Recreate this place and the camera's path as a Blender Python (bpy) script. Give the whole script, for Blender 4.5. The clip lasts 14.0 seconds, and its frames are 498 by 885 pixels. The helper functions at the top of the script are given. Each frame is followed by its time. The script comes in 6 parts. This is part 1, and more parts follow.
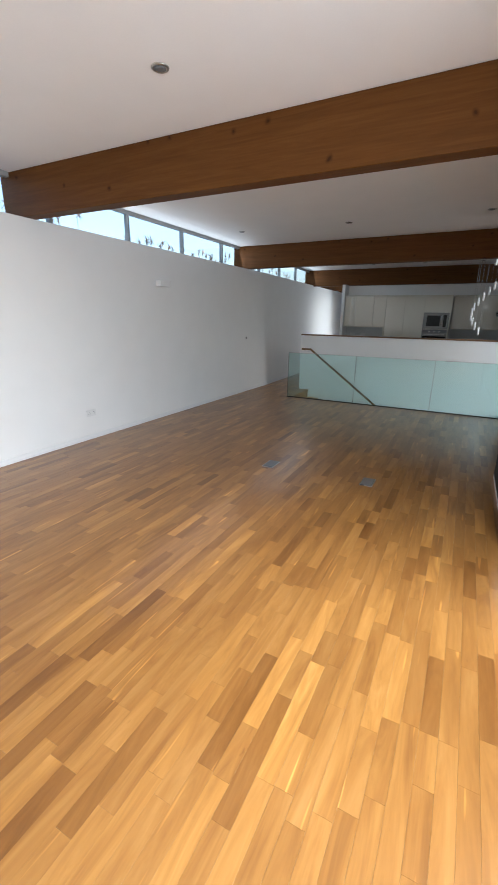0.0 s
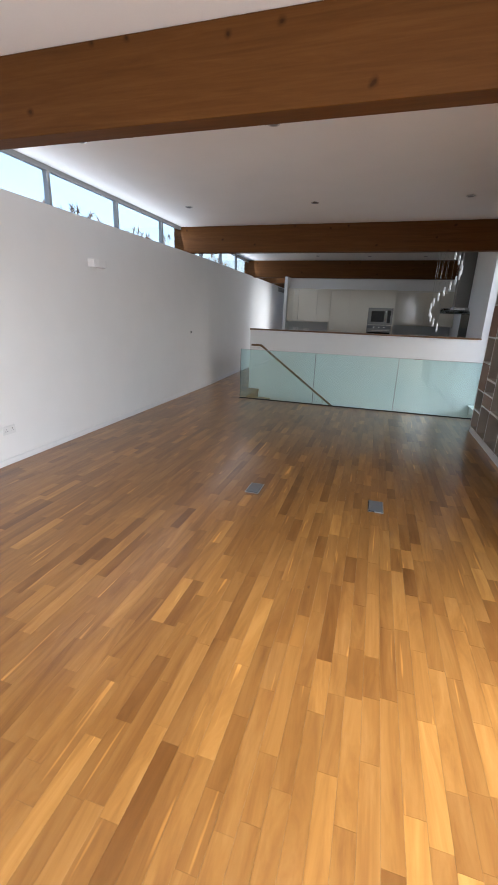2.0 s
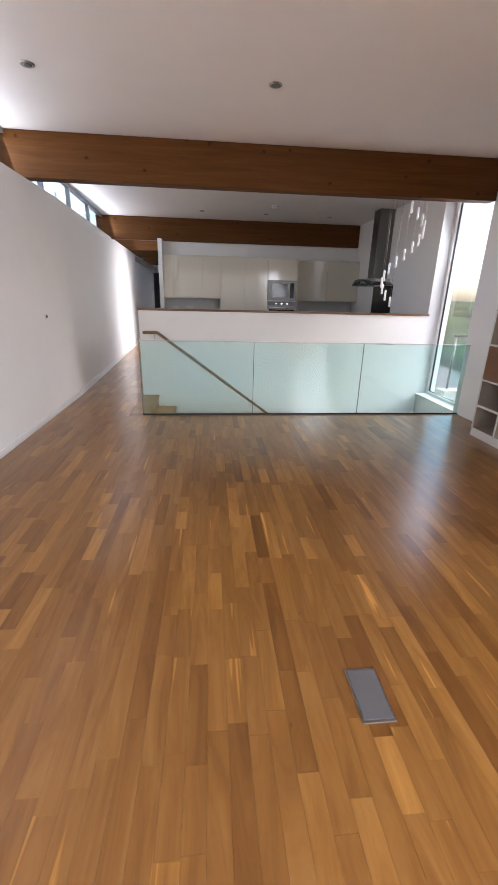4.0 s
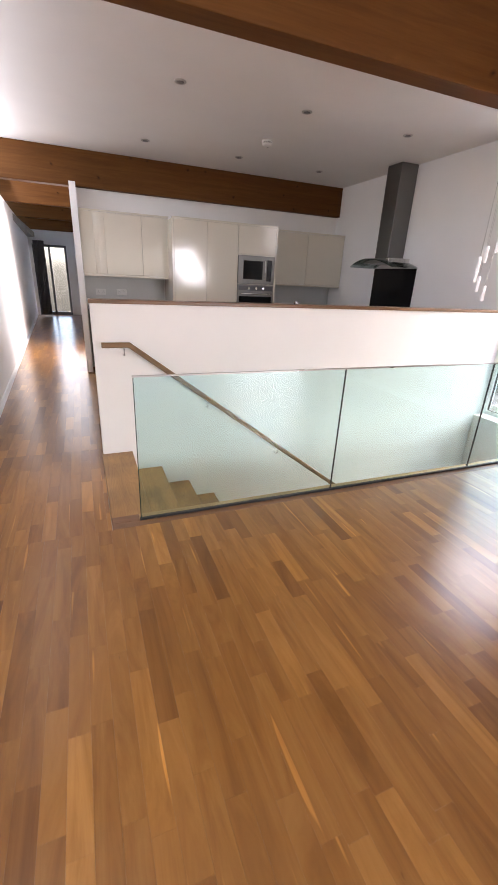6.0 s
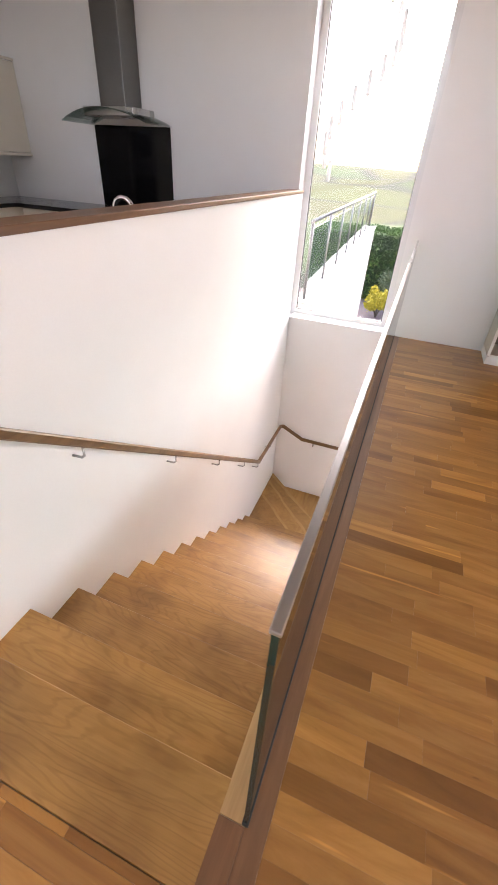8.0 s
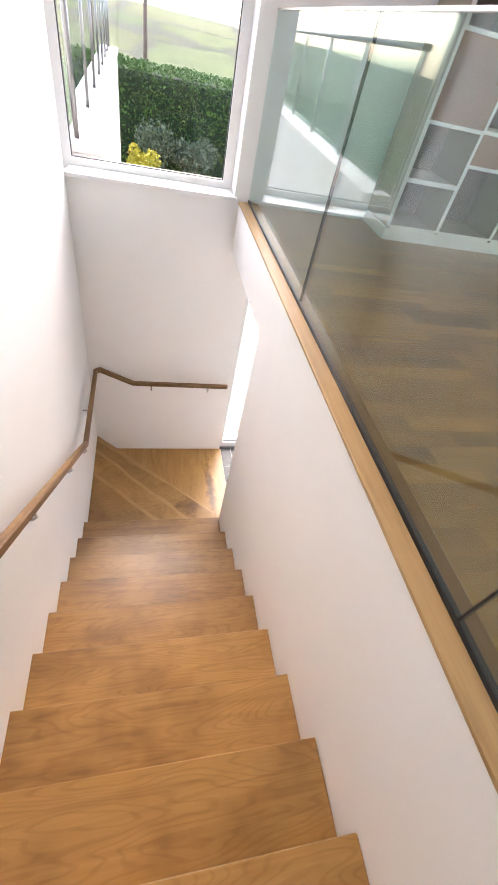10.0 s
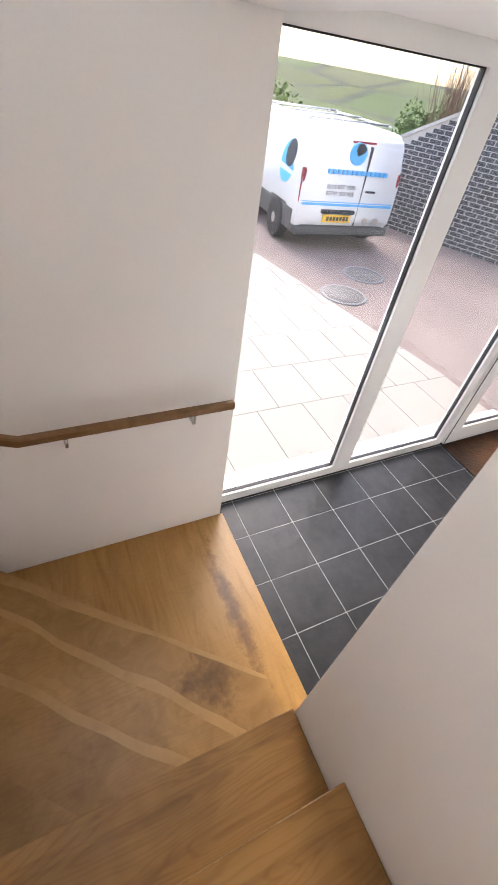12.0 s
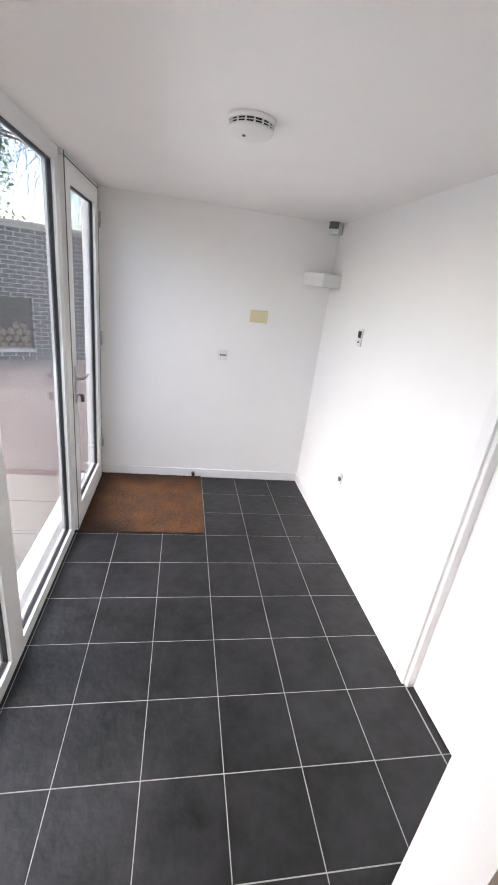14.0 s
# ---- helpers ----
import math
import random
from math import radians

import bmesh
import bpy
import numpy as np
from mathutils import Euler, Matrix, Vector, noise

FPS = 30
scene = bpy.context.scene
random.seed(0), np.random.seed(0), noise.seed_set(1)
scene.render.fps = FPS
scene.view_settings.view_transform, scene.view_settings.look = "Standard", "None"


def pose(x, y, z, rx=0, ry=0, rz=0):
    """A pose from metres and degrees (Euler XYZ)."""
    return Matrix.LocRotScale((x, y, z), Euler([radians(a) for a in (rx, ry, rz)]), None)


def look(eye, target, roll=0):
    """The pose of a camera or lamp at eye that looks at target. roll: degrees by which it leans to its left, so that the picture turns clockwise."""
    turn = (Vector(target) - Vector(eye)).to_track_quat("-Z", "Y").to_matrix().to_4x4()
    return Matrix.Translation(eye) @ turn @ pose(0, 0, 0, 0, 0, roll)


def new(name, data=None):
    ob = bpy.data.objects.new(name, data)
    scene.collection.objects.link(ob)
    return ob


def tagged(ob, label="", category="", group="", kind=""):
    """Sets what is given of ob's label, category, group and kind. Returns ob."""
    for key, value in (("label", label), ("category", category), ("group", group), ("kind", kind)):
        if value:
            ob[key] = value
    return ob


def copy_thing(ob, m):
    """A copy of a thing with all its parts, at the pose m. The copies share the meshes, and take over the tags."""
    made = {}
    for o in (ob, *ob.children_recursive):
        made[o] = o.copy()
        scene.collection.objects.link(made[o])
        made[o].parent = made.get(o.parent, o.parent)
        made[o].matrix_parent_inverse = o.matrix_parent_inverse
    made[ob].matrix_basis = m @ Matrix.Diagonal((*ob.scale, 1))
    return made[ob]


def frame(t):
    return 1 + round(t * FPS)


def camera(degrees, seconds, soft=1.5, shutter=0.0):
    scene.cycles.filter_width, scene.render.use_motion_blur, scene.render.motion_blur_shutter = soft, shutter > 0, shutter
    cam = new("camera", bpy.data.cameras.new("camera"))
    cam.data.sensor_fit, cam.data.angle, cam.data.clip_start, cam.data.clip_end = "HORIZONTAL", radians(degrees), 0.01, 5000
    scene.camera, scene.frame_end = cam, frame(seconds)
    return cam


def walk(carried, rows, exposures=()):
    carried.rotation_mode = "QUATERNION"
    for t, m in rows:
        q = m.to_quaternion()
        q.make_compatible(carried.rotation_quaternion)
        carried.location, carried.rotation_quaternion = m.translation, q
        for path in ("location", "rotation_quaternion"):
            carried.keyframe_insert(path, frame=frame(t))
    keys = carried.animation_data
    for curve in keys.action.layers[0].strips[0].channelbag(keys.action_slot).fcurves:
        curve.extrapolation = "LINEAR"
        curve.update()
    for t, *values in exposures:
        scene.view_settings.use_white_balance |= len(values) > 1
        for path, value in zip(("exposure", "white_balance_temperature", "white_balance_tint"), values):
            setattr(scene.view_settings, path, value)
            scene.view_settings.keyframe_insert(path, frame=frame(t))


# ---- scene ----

# ---- camera and walk ----
cam = camera(63.2, 14.0, shutter=0.1)
PATH = [
    (0, (4.155, -7.671, 1.543), (3.274, -5.976, 0.953), 0.9),
    (0.5, (4.197, -7.702, 1.562), (3.591, -5.876, 1.014), 0.4),
    (1, (4.086, -7.668, 1.546), (3.39, -5.883, 0.974), 0.2),
    (1.5, (3.732, -7.393, 1.499), (2.991, -5.638, 0.89), 1.0),
    (2, (3.32, -7.065, 1.504), (2.783, -5.237, 0.895), 2.0),
    (2.2, (3.123, -6.927, 1.505), (2.703, -5.075, 0.879), 2.0),
    (4.3, (1.581, -4.493, 1.387), (1.889, -2.642, 0.695), 2.0),
    (4.5, (1.389, -4.236, 1.415), (1.781, -2.406, 0.711), 2.5),
    (5, (1.22, -3.614, 1.414), (1.676, -1.801, 0.703), 2.5),
    (5.5, (0.988, -2.882, 1.397), (1.581, -1.118, 0.663), 3.1),
    (6, (0.816, -2.194, 1.395), (1.525, -0.479, 0.649), 2.9),
    (6.5, (0.67, -1.481, 1.395), (1.597, 0.107, 0.608), 2.5),
    (7, (0.664, -0.918, 1.412), (1.929, 0.326, 0.489), 2.0),
    (7.2, (0.713, -0.691, 1.397), (2.073, 0.382, 0.397), 1.6),
    (7.7, (0.72, -0.3, 1.4), (2.22, 0.46, 0.34), 2.5),
    (8.2, (0.78, 0.12, 1.39), (2.34, 0.52, 0.2), 4.5),
    (8.8, (1.155, 0.535, 1.335), (2.69, 0.485, 0.055), 8.2),
    (9.3, (1.606, 0.661, 1.19), (3.07, 0.388, -0.148), 11.0),
    (9.5, (1.742, 0.663, 1.081), (3.178, 0.336, -0.272), 11.7),
    (10, (2.15, 0.625, 0.778), (3.497, 0.151, -0.622), 14.2),
    (10.5, (2.579, 0.573, 0.39), (3.91, 0.074, -1.017), 13.7),
    (11, (2.984, 0.535, 0.12), (4.314, -0.022, -1.266), 13.2),
    (11.5, (3.402, 0.571, -0.137), (4.71, -0.0145, -1.536), 12.4),
    (12, (3.805, 0.565, -0.413), (5.061, -0.182, -1.779), 9.9),
    (12.5, (4.158, 0.529, -0.608), (5.312, -0.648, -1.74), 8.2),
    (13, (4.391, 0.435, -0.763), (5.132, -1.182, -1.679), 7.5),
    (13.5, (4.557, 0.377, -0.754), (4.681, -1.46, -1.535), 7.1),
    (14, (4.635, 0.387, -0.784), (4.282, -1.442, -1.51), 7.3),
]
EXPOSURES = [(0, 2.42, 5750, 6), (1.2, 2.46, 5750, 8), (2.2, 2.6, 6000, 11), (4.3, 3.33, 6300, 18), (7.2, 4.0, 6750, 22), (9.3, 3.92, 6400, 17), (10.5, 3.8, 6400, 16), (11.5, 3.4, 6450, 15), (12.5, 3.38, 6480, 14), (13, 3.15, 6300, 13), (13.6, 2.96, 6150, 13), (14, 3.02, 6180, 13)]
walk(cam, [(t, look(eye, target, roll)) for t, eye, target, roll in PATH], EXPOSURES)

# ---- world and large lights ----
SUN_EL, SUN_AZ = 44.0, 94.0
world = bpy.data.worlds.new("sky")
scene.world = world
world.use_nodes = True
wn = world.node_tree.nodes
sky = wn.new("ShaderNodeTexSky")
sky.sky_type = "NISHITA"
sky.sun_disc = False
sky.sun_elevation, sky.sun_rotation = radians(SUN_EL), radians(SUN_AZ)
sky.air_density, sky.dust_density, sky.ozone_density = 1.0, 3.5, 1.0
wn["Background"].inputs["Strength"].default_value = 0.085
world.node_tree.links.new(sky.outputs["Color"], wn["Background"].inputs["Color"])

sun_data = bpy.data.lights.new("sun", "SUN")
sun_data.energy, sun_data.angle, sun_data.color = 0.16, radians(110), (1.0, 0.95, 0.88)
sun = new("sun", sun_data)
_el, _az = radians(SUN_EL), radians(SUN_AZ)
_dir = Vector((math.sin(_az) * math.cos(_el), math.cos(_az) * math.cos(_el), math.sin(_el)))
sun.matrix_world = look(_dir * 60, (0, 0, 0))


EAST_GLASS = 5.24


def window_light(name, eye, target, w, h, watts, colour=(0.93, 0.97, 1.0)):
    """Sky light that enters by a window opening."""
    d = bpy.data.lights.new(name, "AREA")
    d.shape, d.size, d.size_y, d.energy, d.color = "RECTANGLE", w, h, watts, colour
    ob = new(name, d)
    ob.matrix_world = look(eye, target)
    return ob


window_light("skylight_corridor", (0.90, 6.1, 1.2), (-0.6, 5.0, 0.9), 2.2, 2.1, 2.8)
window_light("skylight_end", (2.6, -10.28, 1.35), (2.6, 0, 1.2), 4.4, 2.4, 1.0)
window_light("skylight_terrace", (EAST_GLASS, -7.75, 1.5), (0, -7.75, -1.7), 4.1, 2.0, 46.0)
window_light("skylight_stair", (EAST_GLASS, 0.635, 2.25), (0, 0.635, -0.6), 0.9, 0.9, 0.55)
window_light("skylight_strip", (-0.12, 1.4, 2.665), (1.0, 1.4, 2.95), 11.0, 0.3, 4.6)
window_light("skylight_hall", (5.29, -1.2, -1.2), (3.4, -1.2, -2.2), 2.0, 1.6, 1.4)

# ---- materials ----
def material(name):
    m = bpy.data.materials.new(name)
    m.use_nodes = True
    nt = m.node_tree
    return m, nt, nt.nodes["Principled BSDF"]


def node(nt, kind, **inputs):
    n = nt.nodes.new(kind)
    for k, v in inputs.items():
        n.inputs[k.replace("_", " ")].default_value = v
    return n


def coords(nt, scale=(1, 1, 1), turn=0.0):
    tc = nt.nodes.new("ShaderNodeNewGeometry")
    mp = node(nt, "ShaderNodeMapping")
    mp.inputs["Scale"].default_value = scale
    mp.inputs["Rotation"].default_value = (0, 0, radians(turn))
    nt.links.new(tc.outputs["Position"], mp.inputs["Vector"])
    return mp.outputs["Vector"]


def ramp(nt, fac, stops):
    r = nt.nodes.new("ShaderNodeValToRGB")
    el = r.color_ramp.elements
    while len(el) < len(stops):
        el.new(0.5)
    for e, (p, c) in zip(el, stops):
        e.position, e.color = p, (*c, 1)
    nt.links.new(fac, r.inputs["Fac"])
    return r.outputs["Color"]


def mix(nt, a, b, fac, mode="MIX"):
    n = nt.nodes.new("ShaderNodeMix")
    n.data_type, n.blend_type = "RGBA", mode
    for sock, v in ((n.inputs[6], a), (n.inputs[7], b), (n.inputs[0], fac)):
        if isinstance(v, bpy.types.NodeSocket):
            nt.links.new(v, sock)
        else:
            sock.default_value = (*v, 1) if isinstance(v, tuple) else v
    return n.outputs[2]


def bump(nt, bsdf, height, strength, distance=0.01):
    b = node(nt, "ShaderNodeBump", Strength=strength, Distance=distance)
    nt.links.new(height, b.inputs["Height"])
    nt.links.new(b.outputs["Normal"], bsdf.inputs["Normal"])


def surface(name, colour, rough=0.5, metal=0.0, vary=0.08, scale=3.0, grain=60.0, relief=0.05, coat=0.0, spec=0.5):
    """Plain stuff with blotches at two scales and a fine relief."""
    m, nt, p = material(name)
    v = coords(nt)
    big = node(nt, "ShaderNodeTexNoise", Scale=scale, Detail=4.0)
    fine = node(nt, "ShaderNodeTexNoise", Scale=grain, Detail=3.0)
    nt.links.new(v, big.inputs["Vector"])
    nt.links.new(v, fine.inputs["Vector"])
    lo = tuple(max(0, c * (1 - vary)) for c in colour)
    hi = tuple(min(1, c * (1 + vary)) for c in colour)
    c1 = ramp(nt, big.outputs["Fac"], [(0.3, lo), (0.7, hi)])
    c2 = mix(nt, c1, ramp(nt, fine.outputs["Fac"], [(0.35, lo), (0.65, hi)]), 0.35)
    nt.links.new(c2, p.inputs["Base Color"])
    rr = node(nt, "ShaderNodeMapRange")
    nt.links.new(big.outputs["Fac"], rr.inputs["Value"])
    rr.inputs["To Min"].default_value, rr.inputs["To Max"].default_value = rough * 0.85, min(1, rough * 1.15)
    nt.links.new(rr.outputs["Result"], p.inputs["Roughness"])
    p.inputs["Metallic"].default_value = metal
    p.inputs["Coat Weight"].default_value = coat
    p.inputs["Coat Roughness"].default_value = 0.08
    p.inputs["Specular IOR Level"].default_value = spec
    if relief:
        bump(nt, p, fine.outputs["Fac"], relief)
    return m


def wood(name, dark, mid, light, stretch, rough=0.35, coat=0.0, knots=0.0, rings=0.0, stains=0.0, pieces=False, spec=0.5, tint=0.5, upright=False, swirl=0.6, knot_depth=0.85, fine=0.14, slivers=False, blot=None):
    """Timber with grain along the axis that stretch squeezes; pieces differ from one another."""
    m, nt, p = material(name)
    geo = nt.nodes.new("ShaderNodeNewGeometry")
    obj = nt.nodes.new("ShaderNodeObjectInfo")
    rnd = nt.nodes.new("ShaderNodeMath")
    rnd.operation = "ADD"
    nt.links.new(geo.outputs["Random Per Island"], rnd.inputs[0])
    nt.links.new(obj.outputs["Random"], rnd.inputs[1])
    fr = nt.nodes.new("ShaderNodeMath")
    fr.operation = "FRACT"
    nt.links.new(rnd.outputs[0], fr.inputs[0])
    off = nt.nodes.new("ShaderNodeVectorMath")
    off.operation = "MULTIPLY_ADD"
    comb = nt.nodes.new("ShaderNodeCombineXYZ")
    for k in "XYZ":
        nt.links.new(fr.outputs[0], comb.inputs[k])
    nt.links.new(comb.outputs[0], off.inputs[0])
    off.inputs[1].default_value = (37, 53, 19) if pieces else (0, 0, 0)
    nt.links.new(geo.outputs["Position"], off.inputs[2])
    mp = node(nt, "ShaderNodeMapping")
    mp.inputs["Scale"].default_value = stretch
    nt.links.new(off.outputs[0], mp.inputs["Vector"])
    g = node(nt, "ShaderNodeTexNoise", Scale=1.0, Detail=6.0, Roughness=0.65, Distortion=swirl)
    nt.links.new(mp.outputs[0], g.inputs["Vector"])
    f = node(nt, "ShaderNodeTexNoise", Scale=5.0, Detail=3.0)
    nt.links.new(mp.outputs[0], f.inputs["Vector"])
    c = ramp(nt, g.outputs["Fac"], [(0.22, dark), (0.5, mid), (0.78, light)])
    c = mix(nt, c, ramp(nt, f.outputs["Fac"], [(0.3, dark), (0.7, light)]), fine)
    if rings:
        rm = node(nt, "ShaderNodeMapping")
        rm.inputs["Scale"].default_value = (7.0, 1.1, 3.0)
        nt.links.new(off.outputs[0], rm.inputs["Vector"])
        wv = node(nt, "ShaderNodeTexNoise", Scale=1.1, Detail=3.0, Roughness=0.35)
        nt.links.new(rm.outputs[0], wv.inputs["Vector"])
        sn = nt.nodes.new("ShaderNodeMath")
        sn.operation = "MULTIPLY"
        sn.inputs[1].default_value = 150.0
        nt.links.new(wv.outputs["Fac"], sn.inputs[0])
        si = nt.nodes.new("ShaderNodeMath")
        si.operation = "SINE"
        nt.links.new(sn.outputs[0], si.inputs[0])
        c = mix(nt, c, ramp(nt, si.outputs[0], [(0.35, (1.0, 1.0, 1.0)), (0.95, (0.62, 0.54, 0.46))]), rings, "MULTIPLY")
    if stains:
        sv = node(nt, "ShaderNodeTexNoise", Scale=3.2, Detail=3.0)
        nt.links.new(off.outputs[0], sv.inputs["Vector"])
        c = mix(nt, c, ramp(nt, sv.outputs["Fac"], [(0.36, (0.42, 0.36, 0.32)), (0.56, (1.0, 1.0, 1.0))]), stains, "MULTIPLY")
    if pieces:
        tone = ramp(nt, fr.outputs[0], [(0.0, (0.56, 0.48, 0.41)), (0.07, (0.70, 0.63, 0.56)), (0.22, (0.86, 0.82, 0.77)), (0.62, (1.0, 0.98, 0.95)), (0.9, (1.17, 1.17, 1.12)), (1.0, (1.45, 1.48, 1.38))])
        c = mix(nt, c, tone, tint, "MULTIPLY")
    if slivers:
        # pale sapwood along the edge of a few strips, and short dark knots
        sm = node(nt, "ShaderNodeMapping")
        sm.inputs["Scale"].default_value = (34.0, 1.6, 1.0)
        nt.links.new(off.outputs[0], sm.inputs["Vector"])
        sl = node(nt, "ShaderNodeTexNoise", Scale=1.0, Detail=1.0)
        nt.links.new(sm.outputs[0], sl.inputs["Vector"])
        c = mix(nt, c, ramp(nt, sl.outputs["Fac"], [(0.71, (1.0, 1.0, 1.0)), (0.75, (1.7, 1.75, 1.7))]), 1.0, "MULTIPLY")
        km = node(nt, "ShaderNodeMapping")
        km.inputs["Scale"].default_value = (30.0, 8.0, 1.0)
        nt.links.new(off.outputs[0], km.inputs["Vector"])
        kn = node(nt, "ShaderNodeTexNoise", Scale=1.0, Detail=3.0, Roughness=0.6)
        nt.links.new(km.outputs[0], kn.inputs["Vector"])
        c = mix(nt, c, ramp(nt, kn.outputs["Fac"], [(0.19, (0.30, 0.24, 0.19)), (0.27, (1.0, 1.0, 1.0))]), 0.8, "MULTIPLY")
    if blot:
        # a grey-brown figured patch: centre, size
        (bx, by), (bw, bh) = blot
        bmap = node(nt, "ShaderNodeMapping")
        bmap.inputs["Location"].default_value = (-bx / bw, -by / bh, 0)
        bmap.inputs["Scale"].default_value = (1 / bw, 1 / bh, 0)
        nt.links.new(geo.outputs["Position"], bmap.inputs["Vector"])
        wn1 = node(nt, "ShaderNodeTexNoise", Scale=14.0, Detail=4.0, Roughness=0.7)
        nt.links.new(geo.outputs["Position"], wn1.inputs["Vector"])
        ln = nt.nodes.new("ShaderNodeVectorMath")
        ln.operation = "LENGTH"
        nt.links.new(bmap.outputs[0], ln.inputs[0])
        ad = nt.nodes.new("ShaderNodeMath")
        ad.operation = "MULTIPLY_ADD"
        ad.inputs[1].default_value = 2.6
        nt.links.new(wn1.outputs["Fac"], ad.inputs[0])
        nt.links.new(ln.outputs["Value"], ad.inputs[2])
        sc = nt.nodes.new("ShaderNodeMath")
        sc.operation = "MULTIPLY"
        sc.inputs[1].default_value = 0.42
        nt.links.new(ad.outputs[0], sc.inputs[0])
        c = mix(nt, c, ramp(nt, sc.outputs[0], [(0.55, (0.22, 0.19, 0.18)), (0.8, (0.55, 0.50, 0.46)), (1.0, (1.0, 1.0, 1.0))]), 0.8, "MULTIPLY")
    if knots:
        k = node(nt, "ShaderNodeTexVoronoi", Scale=knots)
        k.voronoi_dimensions = "2D"
        wob = node(nt, "ShaderNodeTexNoise", Scale=9.0, Detail=2.0)
        nt.links.new(geo.outputs["Position"], wob.inputs["Vector"])
        sep = nt.nodes.new("ShaderNodeSeparateXYZ")
        nt.links.new(geo.outputs["Position"], sep.inputs[0])
        flat = nt.nodes.new("ShaderNodeCombineXYZ")
        nt.links.new(sep.outputs["X"], flat.inputs["X"])
        nt.links.new(sep.outputs["Z" if upright else "Y"], flat.inputs["Y"])
        nt.links.new(mix(nt, flat.outputs[0], wob.outputs["Color"], 0.06), k.inputs["Vector"])
        kc = ramp(nt, k.outputs["Distance"], [(0.012, (0.22, 0.14, 0.10)), (0.028, (0.6, 0.52, 0.46)), (0.06, (1, 1, 1))])
        c = mix(nt, c, kc, knot_depth, "MULTIPLY")
    nt.links.new(c, p.inputs["Base Color"])
    p.inputs["Roughness"].default_value = rough
    p.inputs["Coat Weight"].default_value = coat
    p.inputs["Coat Roughness"].default_value = 0.16
    p.inputs["Specular IOR Level"].default_value = spec
    bump(nt, p, f.outputs["Fac"], 0.06, 0.004)
    return m


def glass(name, tint, gloss=1.0, rough=0.0):
    """Flat pane: clear with a tint, and a mirror gloss by its angle."""
    m, nt, p = material(name)
    nt.nodes.remove(p)
    out = nt.nodes["Material Output"]
    tr = nt.nodes.new("ShaderNodeBsdfTransparent")
    tr.inputs["Color"].default_value = (*tint, 1)
    gl = nt.nodes.new("ShaderNodeBsdfGlossy")
    gl.inputs["Roughness"].default_value = rough
    fz = nt.nodes.new("ShaderNodeLayerWeight")
    pw = nt.nodes.new("ShaderNodeMath")
    pw.operation = "POWER"
    pw.inputs[1].default_value = 4.0
    nt.links.new(fz.outputs["Facing"], pw.inputs[0])
    mul = nt.nodes.new("ShaderNodeMath")
    mul.operation = "MULTIPLY_ADD"
    mul.inputs[1].default_value, mul.inputs[2].default_value = 0.8 * gloss, 0.035 * gloss
    nt.links.new(pw.outputs[0], mul.inputs[0])
    ms = nt.nodes.new("ShaderNodeMixShader")
    nt.links.new(mul.outputs[0], ms.inputs[0])
    nt.links.new(tr.outputs[0], ms.inputs[1])
    nt.links.new(gl.outputs[0], ms.inputs[2])
    nt.links.new(ms.outputs[0], out.inputs["Surface"])
    return m


def glow(name, colour, strength):
    m, nt, p = material(name)
    p.inputs["Base Color"].default_value = (*colour, 1)
    p.inputs["Emission Color"].default_value = (*colour, 1)
    p.inputs["Emission Strength"].default_value = strength
    p.inputs["Roughness"].default_value = 0.3
    return m


WALL = surface("white_wall_paint", (0.84, 0.825, 0.805), 0.6, vary=0.02, grain=140, relief=0.03, spec=0.35)
CEIL = surface("white_ceiling_paint", (0.83, 0.81, 0.79), 0.8, vary=0.02, grain=120, relief=0.03, spec=0.2)
TRIM = surface("white_gloss_trim", (0.8, 0.79, 0.78), 0.35, vary=0.015, relief=0.0)
UPVC = surface("white_window_frame", (0.78, 0.775, 0.76), 0.3, vary=0.02, relief=0.0)
RUBBER = surface("black_rubber", (0.012, 0.012, 0.013), 0.55, vary=0.1, relief=0.0)
PARQUET = wood("oak_parquet", (0.17, 0.069, 0.016), (0.29, 0.134, 0.032), (0.395, 0.202, 0.060), (9, 1.1, 20), rough=0.28, pieces=True, spec=0.42, tint=0.9, coat=0.25, swirl=1.6, fine=0.08, slivers=True)
GAP = surface("dark_joint", (0.16, 0.08, 0.03), 0.8, vary=0.1)
BEAM = wood("laminated_beam", (0.075, 0.026, 0.005), (0.11, 0.041, 0.008), (0.15, 0.06, 0.014), (1.2, 14, 22), rough=0.55, knots=2.5, spec=0.15, upright=True)
OAK_X = wood("oak_tread", (0.215, 0.105, 0.028), (0.335, 0.178, 0.049), (0.41, 0.228, 0.073), (18, 1.1, 24), rough=0.33, pieces=True, tint=0.45, fine=0.16, swirl=1.3, rings=0.34, stains=0.55)
OAK_LAND = wood("oak_landing", (0.25, 0.122, 0.030), (0.37, 0.198, 0.054), (0.45, 0.25, 0.078), (1.6, 11, 24), rough=0.3, swirl=1.8, fine=0.08, rings=0.12, blot=((4.55, 0.045), (0.42, 0.045)))
OAK_KNOT = wood("oak_winder_knotty", (0.20, 0.098, 0.026), (0.30, 0.16, 0.046), (0.39, 0.215, 0.07), (6, 6, 24), rough=0.3, swirl=1.8, fine=0.08, blot=((4.27, 0.27), (0.13, 0.12)))
OAK_D = wood("oak_winder", (0.22, 0.108, 0.028), (0.335, 0.18, 0.052), (0.42, 0.235, 0.076), (7, 7, 24), rough=0.33, pieces=True, tint=0.5, rings=0.2, stains=0.35)
